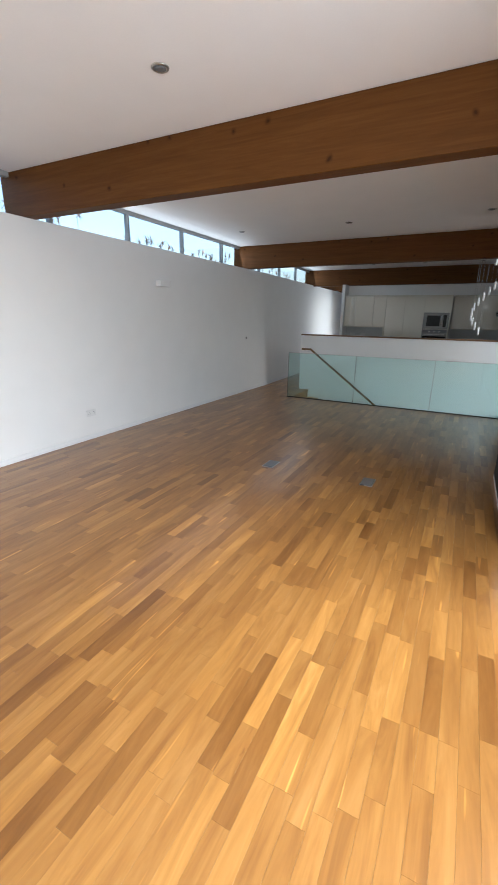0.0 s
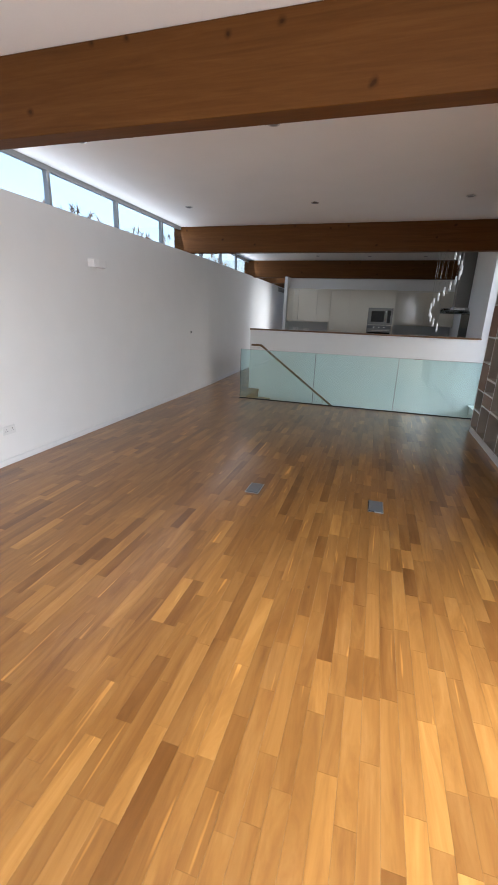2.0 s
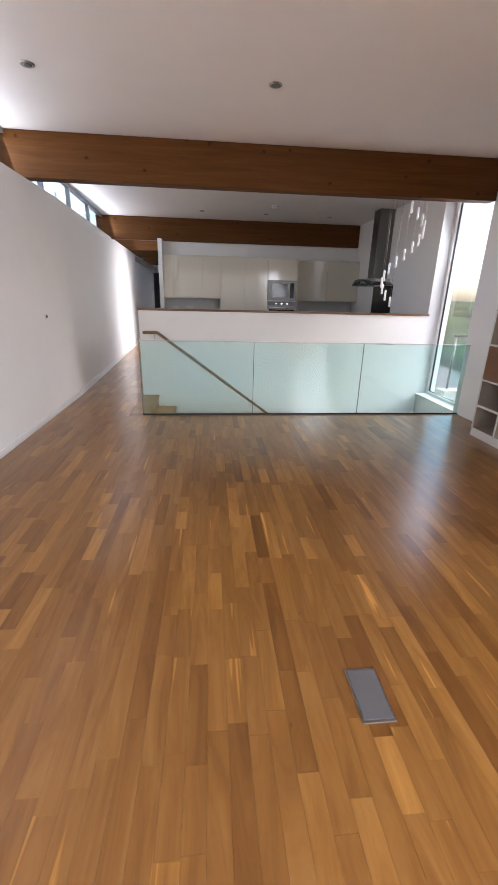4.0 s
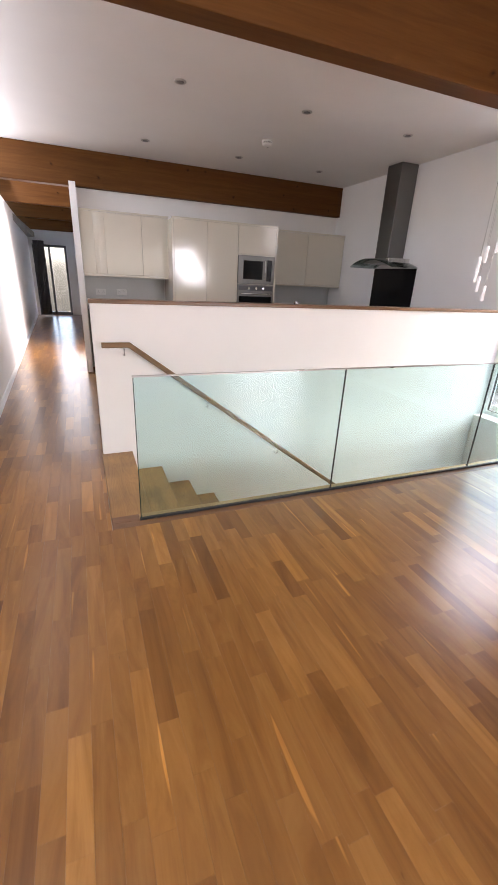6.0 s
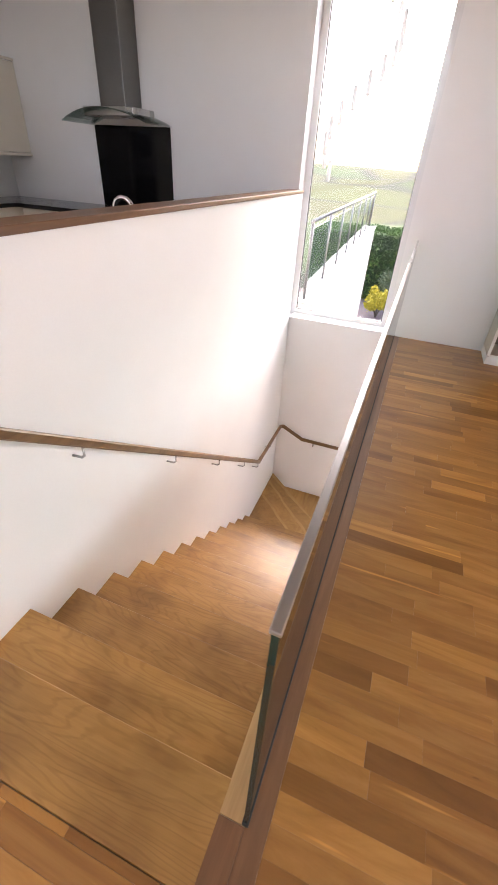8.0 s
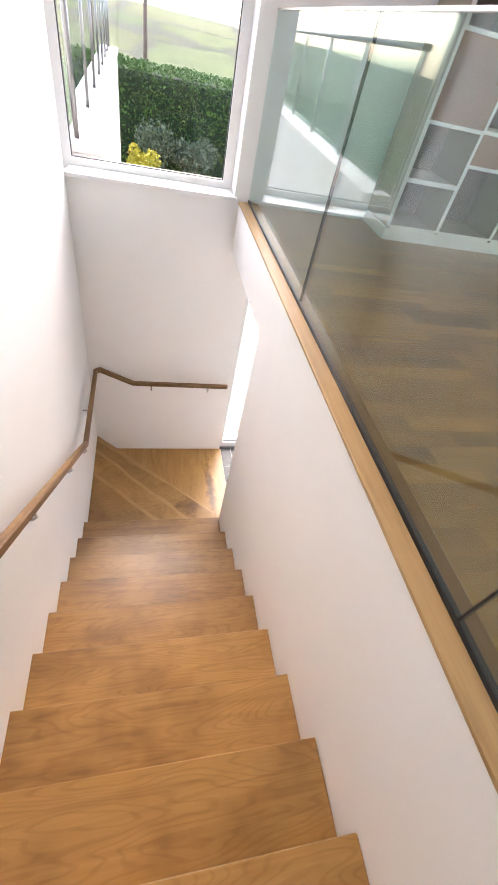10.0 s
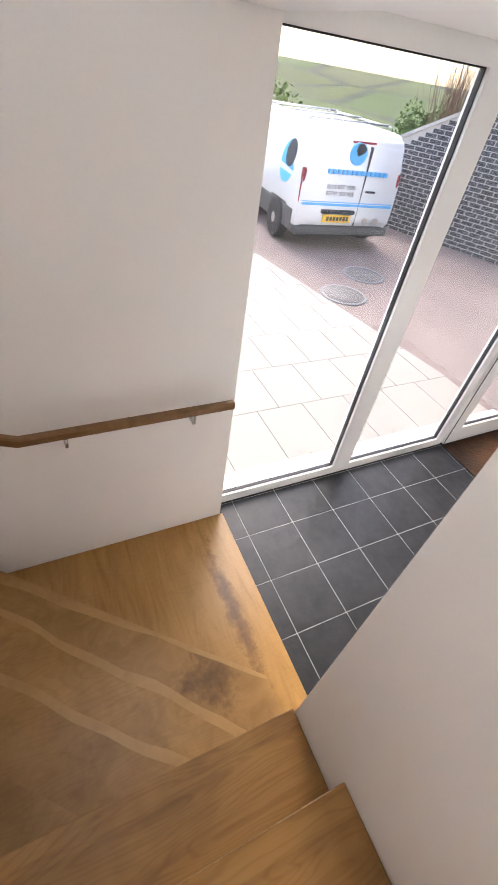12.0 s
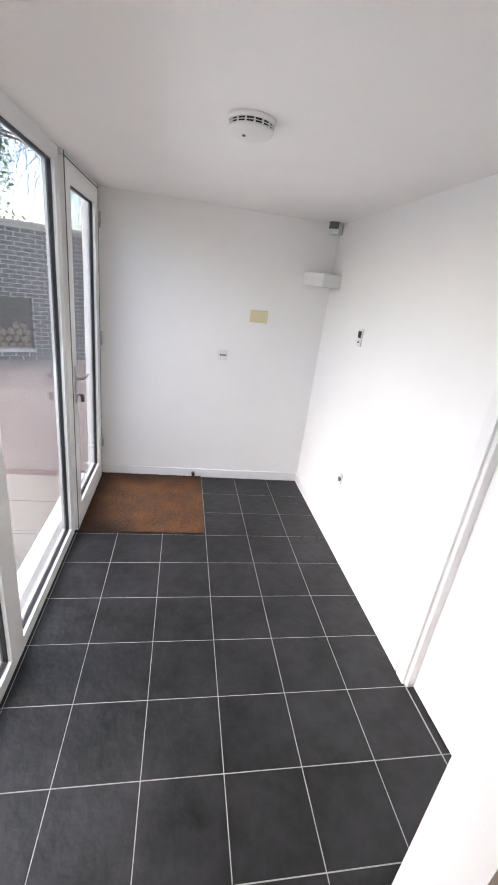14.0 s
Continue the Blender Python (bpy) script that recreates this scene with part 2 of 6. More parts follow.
OAK_PALE = wood("oak_sapwood", (0.32, 0.175, 0.055), (0.40, 0.23, 0.078), (0.46, 0.275, 0.10), (9, 9, 24), rough=0.33)
OAK_R = wood("oak_rail", (0.11, 0.055, 0.02), (0.18, 0.095, 0.035), (0.24, 0.135, 0.054), (1.6, 20, 20), rough=0.4)
OAK_CAP = wood("oak_cap", (0.30, 0.17, 0.07), (0.45, 0.28, 0.12), (0.55, 0.36, 0.17), (1.4, 22, 22), rough=0.4)
WALNUT = wood("brown_cap", (0.10, 0.045, 0.02), (0.17, 0.08, 0.035), (0.24, 0.12, 0.055), (1.4, 22, 22), rough=0.35)
STEEL = surface("brushed_steel", (0.50, 0.49, 0.475), 0.28, metal=1.0, vary=0.03, relief=0.0)
DULLSTEEL = surface("dull_steel", (0.19, 0.185, 0.175), 0.35, metal=1.0, vary=0.05, relief=0.0)
DARKSTEEL = surface("dark_steel", (0.10, 0.10, 0.105), 0.35, metal=0.9, vary=0.05, relief=0.0)
CHROME = surface("chrome", (0.8, 0.8, 0.8), 0.1, metal=1.0, vary=0.02, relief=0.0)
BLACKGLASS = surface("black_glass", (0.006, 0.006, 0.007), 0.10, vary=0.0, relief=0.0, spec=0.28)
STONE = surface("black_worktop", (0.015, 0.015, 0.017), 0.15, vary=0.3, grain=300)
CREAM = surface("cream_gloss_door", (0.72, 0.67, 0.56), 0.12, vary=0.012, relief=0.0, coat=0.6)
SPLASH = surface("grey_splashback", (0.60, 0.60, 0.585), 0.3, vary=0.04)
PANE = glass("window_glass", (0.97, 0.985, 0.985), 0.9)
BALUSTRADE = glass("green_edge_glass", (0.82, 0.945, 0.935), 1.3)
GLASS_EDGE = surface("polished_glass_edge", (0.02, 0.055, 0.048), 0.2, vary=0.05, relief=0.0)
SHELF = surface("white_shelf_board", (0.70, 0.67, 0.63), 0.45, vary=0.02)
CARCASS = surface("beige_shelf_side", (0.42, 0.36, 0.29), 0.5, vary=0.03)
TAUPE = surface("taupe_shelf_back", (0.13, 0.095, 0.072), 0.55, vary=0.08)
BACKING = surface("brown_shelf_back", (0.20, 0.085, 0.035), 0.5, vary=0.12, scale=5)
PLASTIC = surface("white_plastic", (0.76, 0.75, 0.73), 0.35, vary=0.015, relief=0.0)
IVORY = surface("yellowed_plastic", (0.70, 0.62, 0.38), 0.4, vary=0.05, relief=0.0)
GREYPLASTIC = surface("grey_plastic", (0.14, 0.14, 0.145), 0.4, vary=0.08)
SLATE = surface("slate_tile", (0.0125, 0.0123, 0.0135), 0.40, vary=0.85, scale=4, grain=18, relief=0.4, spec=0.36)
GROUT = surface("pale_grout", (0.30, 0.30, 0.295), 0.9, vary=0.1, grain=90)
COIR = surface("coir_mat", (0.066, 0.025, 0.006), 0.95, vary=0.85, scale=5, grain=220, relief=0.35)

BRICK = surface("grey_brick", (0.062, 0.063, 0.072), 0.8, vary=0.6, scale=9, grain=60, relief=0.3)
MORTAR = surface("pale_mortar", (0.50, 0.49, 0.47), 0.9, vary=0.1, grain=90)
COPING = surface("coping_stone", (0.42, 0.40, 0.36), 0.85, vary=0.12)
PAVER = surface("cream_paver", (0.255, 0.24, 0.22), 0.75, vary=0.07, scale=2.5, grain=45, relief=0.15)
RENDERED = surface("cream_render", (0.52, 0.49, 0.45), 0.85, vary=0.04)
VANPAINT = surface("white_van_paint", (0.74, 0.76, 0.79), 0.25, vary=0.02, relief=0.0, coat=0.5)
VANBLUE = surface("blue_lettering", (0.10, 0.42, 0.80), 0.3, vary=0.03, relief=0.0)
VANGREY = surface("grey_bumper", (0.05, 0.052, 0.056), 0.5, vary=0.1)
TYRE = surface("tyre", (0.015, 0.015, 0.016), 0.85, vary=0.1)
REDLENS = surface("red_lens", (0.26, 0.04, 0.05), 0.2, vary=0.05, relief=0.0)
PLATE = surface("yellow_plate", (0.75, 0.45, 0.05), 0.4, vary=0.05, relief=0.0)
INK = surface("dark_lettering", (0.02, 0.025, 0.035), 0.4, vary=0.0, relief=0.0)
BARK = surface("bark", (0.13, 0.10, 0.075), 0.95, vary=0.4, scale=6, grain=30, relief=0.6)
TWIG = surface("rusty_twigs", (0.20, 0.12, 0.08), 0.95, vary=0.3, scale=4)
LOG = surface("cut_logs", (0.20, 0.145, 0.095), 0.9, vary=0.3, scale=9)
DRIED = surface("dried_seed_heads", (0.36, 0.20, 0.11), 0.9, vary=0.3)
LAMPGLASS = glow("pendant_glass", (0.80, 0.80, 0.79), 0.03)
DARKWOOD = wood("dark_old_wood", (0.012, 0.006, 0.004), (0.03, 0.014, 0.008), (0.05, 0.022, 0.011), (3, 20, 20), rough=0.4, coat=0.0, spec=0.15)
APRON = wood("orange_brown_wood", (0.03, 0.011, 0.004), (0.075, 0.027, 0.009), (0.13, 0.05, 0.016), (12, 12, 20), rough=0.3)
OAKTOP = wood("oak_top", (0.28, 0.17, 0.08), (0.42, 0.28, 0.14), (0.52, 0.36, 0.2), (20, 1.5, 20), rough=0.4)
PAPER = surface("alcove_paint", (0.56, 0.45, 0.33), 0.7, vary=0.03)
CURTAIN = surface("grey_drape", (0.16, 0.15, 0.15), 0.9, vary=0.15)


def leaves(name, dark, light):
    m, nt, p = material(name)
    g = nt.nodes.new("ShaderNodeNewGeometry")
    nt.links.new(ramp(nt, g.outputs["Random Per Island"], [(0.0, dark), (1.0, light)]), p.inputs["Base Color"])
    p.inputs["Roughness"].default_value = 0.6
    p.inputs["Specular IOR Level"].default_value = 0.25
    return m


LEAF = leaves("hedge_leaf", (0.03, 0.075, 0.012), (0.11, 0.20, 0.035))
LEAF_GREY = leaves("shrub_leaf", (0.06, 0.085, 0.045), (0.15, 0.19, 0.10))
LEAF_YELLOW = leaves("golden_leaf", (0.30, 0.26, 0.02), (0.55, 0.48, 0.05))
LEAF_SPRING = leaves("spring_leaf", (0.10, 0.13, 0.03), (0.24, 0.27, 0.08))


def land():
    """Tarmac by the house, rough grass and fields with hedgerows further off."""
    m, nt, p = material("land")
    v = coords(nt)
    geo = nt.nodes.new("ShaderNodeNewGeometry")
    sx = nt.nodes.new("ShaderNodeSeparateXYZ")
    nt.links.new(geo.outputs["Position"], sx.inputs[0])
    n1 = node(nt, "ShaderNodeTexNoise", Scale=1.3, Detail=5.0)
    n2 = node(nt, "ShaderNodeTexNoise", Scale=60.0, Detail=3.0)
    vo = node(nt, "ShaderNodeTexVoronoi", Scale=0.012)
    n3 = node(nt, "ShaderNodeTexNoise", Scale=0.03, Detail=6.0)
    for n in (n1, n2, vo, n3):
        nt.links.new(v, n.inputs["Vector"])
    tar = mix(nt, ramp(nt, n1.outputs["Fac"], [(0.3, (0.135, 0.105, 0.098)), (0.7, (0.235, 0.185, 0.172))]), ramp(nt, n2.outputs["Fac"], [(0.3, (0.10, 0.08, 0.075)), (0.7, (0.27, 0.22, 0.21))]), 0.4)
    he = node(nt, "ShaderNodeTexVoronoi", Scale=0.012)
    he.feature = "DISTANCE_TO_EDGE"
    nt.links.new(v, he.inputs["Vector"])
    field = mix(nt, ramp(nt, vo.outputs["Color"], [(0.2, (0.026, 0.058, 0.005)), (0.5, (0.062, 0.085, 0.006)), (0.8, (0.066, 0.066, 0.014))]), ramp(nt, n3.outputs["Fac"], [(0.42, (0.010, 0.022, 0.006)), (0.58, (0.034, 0.054, 0.008))]), 0.4)
    field = mix(nt, field, ramp(nt, he.outputs["Distance"], [(0.02, (0.25, 0.3, 0.3)), (0.06, (1.0, 1.0, 1.0))]), 1.0, "MULTIPLY")
    far = node(nt, "ShaderNodeMapRange")
    far.inputs["From Min"].default_value, far.inputs["From Max"].default_value = 16.6, 17.4
    nt.links.new(sx.outputs["X"], far.inputs["Value"])
    nt.links.new(mix(nt, tar, field, far.outputs["Result"]), p.inputs["Base Color"])
    p.inputs["Roughness"].default_value = 0.9
    p.inputs["Specular IOR Level"].default_value = 0.2
    bump(nt, p, n2.outputs["Fac"], 0.3)
    return m


LAND = land()

STRIPFRAME = surface("grey_strip_frame", (0.30, 0.30, 0.29), 0.4, vary=0.05, relief=0.0)

# ---- mesh tools ----
def mesh_from(bm, name, mats):
    me = bpy.data.meshes.new(name)
    bm.normal_update()
    bm.to_mesh(me)
    bm.free()
    for m in mats if isinstance(mats, (list, tuple)) else [mats]:
        me.materials.append(m)
    return me


def add_box(bm, x0, x1, y0, y1, z0, z1, bev=0.0, mat=0):
    r = bmesh.ops.create_cube(bm, size=1.0, matrix=Matrix.Translation(((x0 + x1) / 2, (y0 + y1) / 2, (z0 + z1) / 2)) @ Matrix.Diagonal((abs(x1 - x0), abs(y1 - y0), abs(z1 - z0), 1)))
    vs = r["verts"]
    fs = list({f for v in vs for f in v.link_faces})
    for f in fs:
        f.material_index = mat
    if bev:
        es = list({e for v in vs for e in v.link_edges})
        rb = bmesh.ops.bevel(bm, geom=es, offset=bev, segments=2, affect="EDGES", profile=0.5)
        for f in rb["faces"]:
            f.material_index = mat
    return vs


def boxes(name, mats, *bs, bev=0.0):
    """One mesh of several boxes; each is x0, x1, y0, y1, z0, z1 and, if given, its material's number."""
    bm = bmesh.new()
    for b in bs:
        add_box(bm, *b[:6], bev=bev, mat=b[6] if len(b) > 6 else 0)
    return mesh_from(bm, name, mats)


def add_tube(bm, pts, radius, sides=10, mat=0, cap=True, square=None):
    """A tube along points, round or (square = width, height) rectangular with upright sides."""
    rings = []
    n = len(pts)
    pts = [Vector(p) for p in pts]
    for i, p in enumerate(pts):
        a = (p - pts[i - 1]).normalized() if i else None
        b = (pts[i + 1] - p).normalized() if i < n - 1 else None
        d = (a + b).normalized() if a and b else (a or b)
        up = Vector((0, 0, 1)) if abs(d.z) < 0.95 else Vector((1, 0, 0))
        u = d.cross(up).normalized()
        w = u.cross(d).normalized()
        grow = 1.0 / max(0.4, d.dot(a)) if a and b else 1.0
        ring = []
        if square:
            c = 0.006
            sw, sh = square[0] / 2, square[1] / 2
            for du, dw in ((sw, sh - c), (sw - c, sh), (c - sw, sh), (-sw, sh - c), (-sw, c - sh), (c - sw, -sh), (sw - c, -sh), (sw, c - sh)):
                ring.append(bm.verts.new(p + u * du * grow + w * dw * grow))
        else:
            r = radius[i] if isinstance(radius, (list, tuple)) else radius
            for k in range(sides):
                t = 2 * math.pi * k / sides
                ring.append(bm.verts.new(p + (u * math.cos(t) + w * math.sin(t)) * r))
        rings.append(ring)
    for r0, r1 in zip(rings, rings[1:]):
        m = len(r0)
        for k in range(m):
            f = bm.faces.new((r0[k], r0[(k + 1) % m], r1[(k + 1) % m], r1[k]))
            f.material_index = mat
            f.smooth = not square
    if cap:
        for ring in (rings[0][::-1], rings[-1]):
            f = bm.faces.new(ring)
            f.material_index = mat


def add_lathe(bm, profile, centre=(0, 0, 0), sides=24, mat=0, turn=None):
    """A turned body: profile of (radius, height) about the upright axis."""
    rings = []
    for r, h in profile:
        ring = []
        for k in range(sides):
            t = 2 * math.pi * k / sides
            v = Vector((r * math.cos(t), r * math.sin(t), h))
            if turn:
                v = turn @ v
            ring.append(bm.verts.new(v + Vector(centre)))
        rings.append(ring)
    for r0, r1 in zip(rings, rings[1:]):
        for k in range(sides):
            f = bm.faces.new((r0[k], r0[(k + 1) % sides], r1[(k + 1) % sides], r1[k]))
            f.smooth, f.material_index = True, mat
    for ring in (rings[0][::-1], rings[-1]):
        bm.faces.new(ring).material_index = mat


def add_prism(bm, outline, z0, z1, mat=0):
    """An upright prism on a plan outline that runs anticlockwise."""
    lo = [bm.verts.new((x, y, z0)) for x, y in outline]
    hi = [bm.verts.new((x, y, z1)) for x, y in outline]
    n = len(outline)
    fs = [bm.faces.new(lo[::-1]), bm.faces.new(hi)]
    for k in range(n):
        fs.append(bm.faces.new((lo[k], lo[(k + 1) % n], hi[(k + 1) % n], hi[k])))
    for f in fs:
        f.material_index = mat


def structure(name, mesh, label, category="wall"):
    return tagged(new(name, mesh), label, category, kind="structure")


def thing(name, label, category, at=(0, 0, 0), group="", turn=0.0):
    ob = new(name)
    ob.matrix_world = pose(*at, 0, 0, turn)
    ob.empty_display_size = 0.1
    return tagged(ob, label, category, group)


def part(name, mesh, parent, at=(0, 0, 0), label="", kind=""):
    ob = new(name, mesh)
    ob.parent = parent
    ob.matrix_basis = Matrix.Translation(at)
    return tagged(ob, label, kind=kind)


# ---- the shell of the upper floor ----
EAST, WEST, CEILING = 5.10, 0.0, 2.89
GLASS_Y, WELL_S, WELL_N = 0.0, 0.065, 1.08
HALL, HALL_TOP = -2.58, -0.255
RISE, GOING, NOSE0 = 0.172, 0.2425, 1.108
LOW_EAST = EAST + 0.024

structure("floor", boxes("floor", GAP, (-0.3, EAST, -10.4, -0.1, -0.22, -0.012), (-0.3, 0.864, -0.1, 1.2, -0.22, -0.012),
                         (-0.9, EAST, 1.2, 4.8, -0.22, -0.012), (-0.9, 0.95, 4.8, 14.2, -0.22, -0.012)),
          "oak parquet floor of short strips, satin varnish", "floor")

# west wall: plain up to the strip of high windows; its far half leans away a little
structure("wall_west", boxes("wall_west", WALL, (-0.30, WEST, -10.4, 1.0, -0.22, 2.48)), "white painted long wall under high strip windows")
far = Matrix.Translation((0, 1.0, 0)) @ Matrix.Rotation(radians(2.4), 4, "Z")
w2 = structure("wall_west_far", boxes("wall_west_far", WALL, (-0.30, WEST, 0.0, 13.4, -0.22, 2.48)), "white painted corridor wall under high strip windows")
w2.matrix_world = far
structure("baseboard_west", boxes("baseboard_west", TRIM, (0.0, 0.014, -10.4, 1.0, 0.0, 0.06), bev=0.003), "low white painted baseboard", "baseboard")
b2 = structure("baseboard_west_far", boxes("baseboard_west_far", TRIM, (0.0, 0.016, 0.0, 13.2, 0.0, 0.08), bev=0.003), "white painted corridor baseboard", "baseboard")
b2.matrix_world = far

cm = bmesh.new()
add_prism(cm, [(-0.205, -10.5), (EAST + 0.32, -10.5), (EAST + 0.32, 14.4), (-0.80, 14.4), (-0.205, 1.0)], CEILING, CEILING + 0.22)
structure("ceiling", mesh_from(cm, "ceiling", CEIL), "plain white plaster ceiling between beams", "ceiling")

# east wall, with the tall stair window and the terrace doors as openings
structure("wall_east", boxes("wall_east", WALL,
          (EAST, EAST + 0.32, 1.17, 4.8, -0.25, CEILING), (EAST, EAST + 0.32, 0.10, 1.17, 2.79, CEILING),
          (EAST, EAST + 0.32, -5.1, -0.104, HALL_TOP + 0.014, CEILING), (EAST, EAST + 0.32, -0.104, 0.10, -0.012, CEILING), (EAST, EAST + 0.32, -9.9, -5.1, 2.62, CEILING),
          (EAST, EAST + 0.32, -10.4, -9.9, -0.25, CEILING), (EAST, EAST + 0.32, -9.9, -5.1, -0.25, -0.012)),
          "white painted east wall with a tall window")
structure("wall_stair_end", boxes("wall_stair_end", WALL, (LOW_EAST, EAST + 0.32, -0.104, 1.30, HALL - 0.02, -0.012), (EAST, EAST + 0.32, 0.10, 1.17, -0.012, 0.0)),
          "white painted wall below the stair window")
structure("wall_south", boxes("wall_south", WALL, (-0.3, 0.3, -10.4, -10.3, -0.02, CEILING), (4.9, EAST, -10.4, -10.3, -0.02, CEILING), (0.3, 4.9, -10.4, -10.3, 2.62, CEILING)),
          "white painted end wall with wide glazing")
structure("wall_kitchen_back", boxes("wall_kitchen_back", WALL, (0.82, EAST, 4.70, 4.80, -0.012, CEILING), (0.82, 0.90, 4.30, 4.70, -0.012, 2.46)), "white painted kitchen back wall")
structure("wall_corridor", boxes("wall_corridor", WALL, (0.82, 0.92, 4.80, 4.95, -0.012, CEILING), (0.82, 0.92, 4.95, 7.25, 2.3, CEILING), (0.82, 0.92, 7.25, 13.4, -0.012, CEILING)), "white painted corridor side wall")
wall_half = structure("wall_half", boxes("wall_half", WALL, (0.875, EAST + 0.003, WELL_N, WELL_N + 0.12, HALL, 1.185)), "white half-height wall between stair and kitchen")
trim_half = structure("trim_half_wall", boxes("trim_half_wall", WALNUT, (0.868, EAST, WELL_N - 0.012, WELL_N + 0.135, 1.185, 1.212), bev=0.004), "brown hardwood cap on the half wall", "trim")
skew = Matrix.Translation((0.875, WELL_N, 0)) @ Matrix.Rotation(radians(0.7), 4, "Z") @ Matrix.Translation((-0.875, -WELL_N, 0))
wall_half.matrix_world = skew
trim_half.matrix_world = skew
structure("wall_stair_side", boxes("wall_stair_side", WALL, (0.864, 4.005, -0.1, WELL_S, HALL - 0.02, -0.012), (4.005, EAST, -0.1, WELL_S, -0.318, -0.012)), "white painted stair side wall with passage")

# beams
def beam(y, x0, x1, label, low=2.478):
    me = boxes("beam", BEAM, (x0, x1, y, y + 0.15, low, CEILING - 0.002), bev=0.006)
    structure("beam", me, label, "beam")


for y in (-9.4, -4.69, 0.075):
    beam(y, -0.28, EAST - 0.002, "deep brown laminated timber beam across the room")
beam(4.60, -0.42, EAST - 0.002, "deep brown laminated timber beam above kitchen units", 2.455)
for y in (7.0, 9.4, 12.6):
    beam(y, -0.75, 0.818, "laminated timber beam across the corridor")


def high_windows(y0, y1, step, place):
    """Strip window: frame bars, mullions and panes."""
    root = thing("strip_window", "strip of high windows in slim pale frames", "window")
    root["kind"] = "structure"
    root.matrix_world = place
    bm = bmesh.new()
    add_box(bm, -0.2, -0.14, y0, y1, 2.48, 2.505)
    add_box(bm, -0.2, -0.14, y0, y1, 2.845, CEILING)
    ys = [y0 + k * step for k in range(int((y1 - y0) / step) + 1)]
    for y in ys:
        add_box(bm, -0.2, -0.14, y - 0.018, y + 0.018, 2.505, 2.845)
    part("frame", mesh_from(bm, "strip_frame", STRIPFRAME), root)
    for a, b in zip(ys, ys[1:] + [y1]):
        g = part("pane", boxes("strip_pane", PANE, (-0.175, -0.169, a, b, 2.5, 2.85)), root)
        g.visible_shadow = False
    return root


high_windows(-10.3, 1.0, 1.22, Matrix.Translation((0, -0.058, 0)))
high_windows(0.0, 13.2, 1.22, far)

# ---- the hall below ----
structure("floor_hall", boxes("floor_hall", GROUT, (3.2, 5.45, -3.3, 0.0, HALL - 0.2, HALL - 0.0015), (0.8, 5.45, 0.0, 1.3, HALL - 0.2, HALL - 0.0015)), "black slate tile hall floor with pale grout", "floor")
structure("ceiling_hall", boxes("ceiling_hall", CEIL, (3.2, 5.42, -3.3, -0.1, HALL_TOP, HALL_TOP + 0.014)), "plain white hall ceiling", "ceiling")
structure("wall_hall_south", boxes("wall_hall_south", WALL, (3.3, 5.42, -3.29, -3.17, HALL - 0.01, HALL_TOP)), "white painted hall end wall")
structure("wall_hall_west", boxes("wall_hall_west", WALL, (3.32, 3.42, -3.17, -0.93, HALL - 0.01, HALL_TOP), (3.32, 3.42, -0.93, -0.1, -0.50, HALL_TOP)), "white painted hall side wall with a doorway")
structure("baseboard_hall", boxes("baseboard_hall", TRIM, (3.42, 5.34, -3.17, -3.156, HALL, HALL + 0.085), (3.42, 3.434, -3.156, -1.0, HALL, HALL + 0.085), bev=0.003), "white painted hall baseboard", "baseboard")

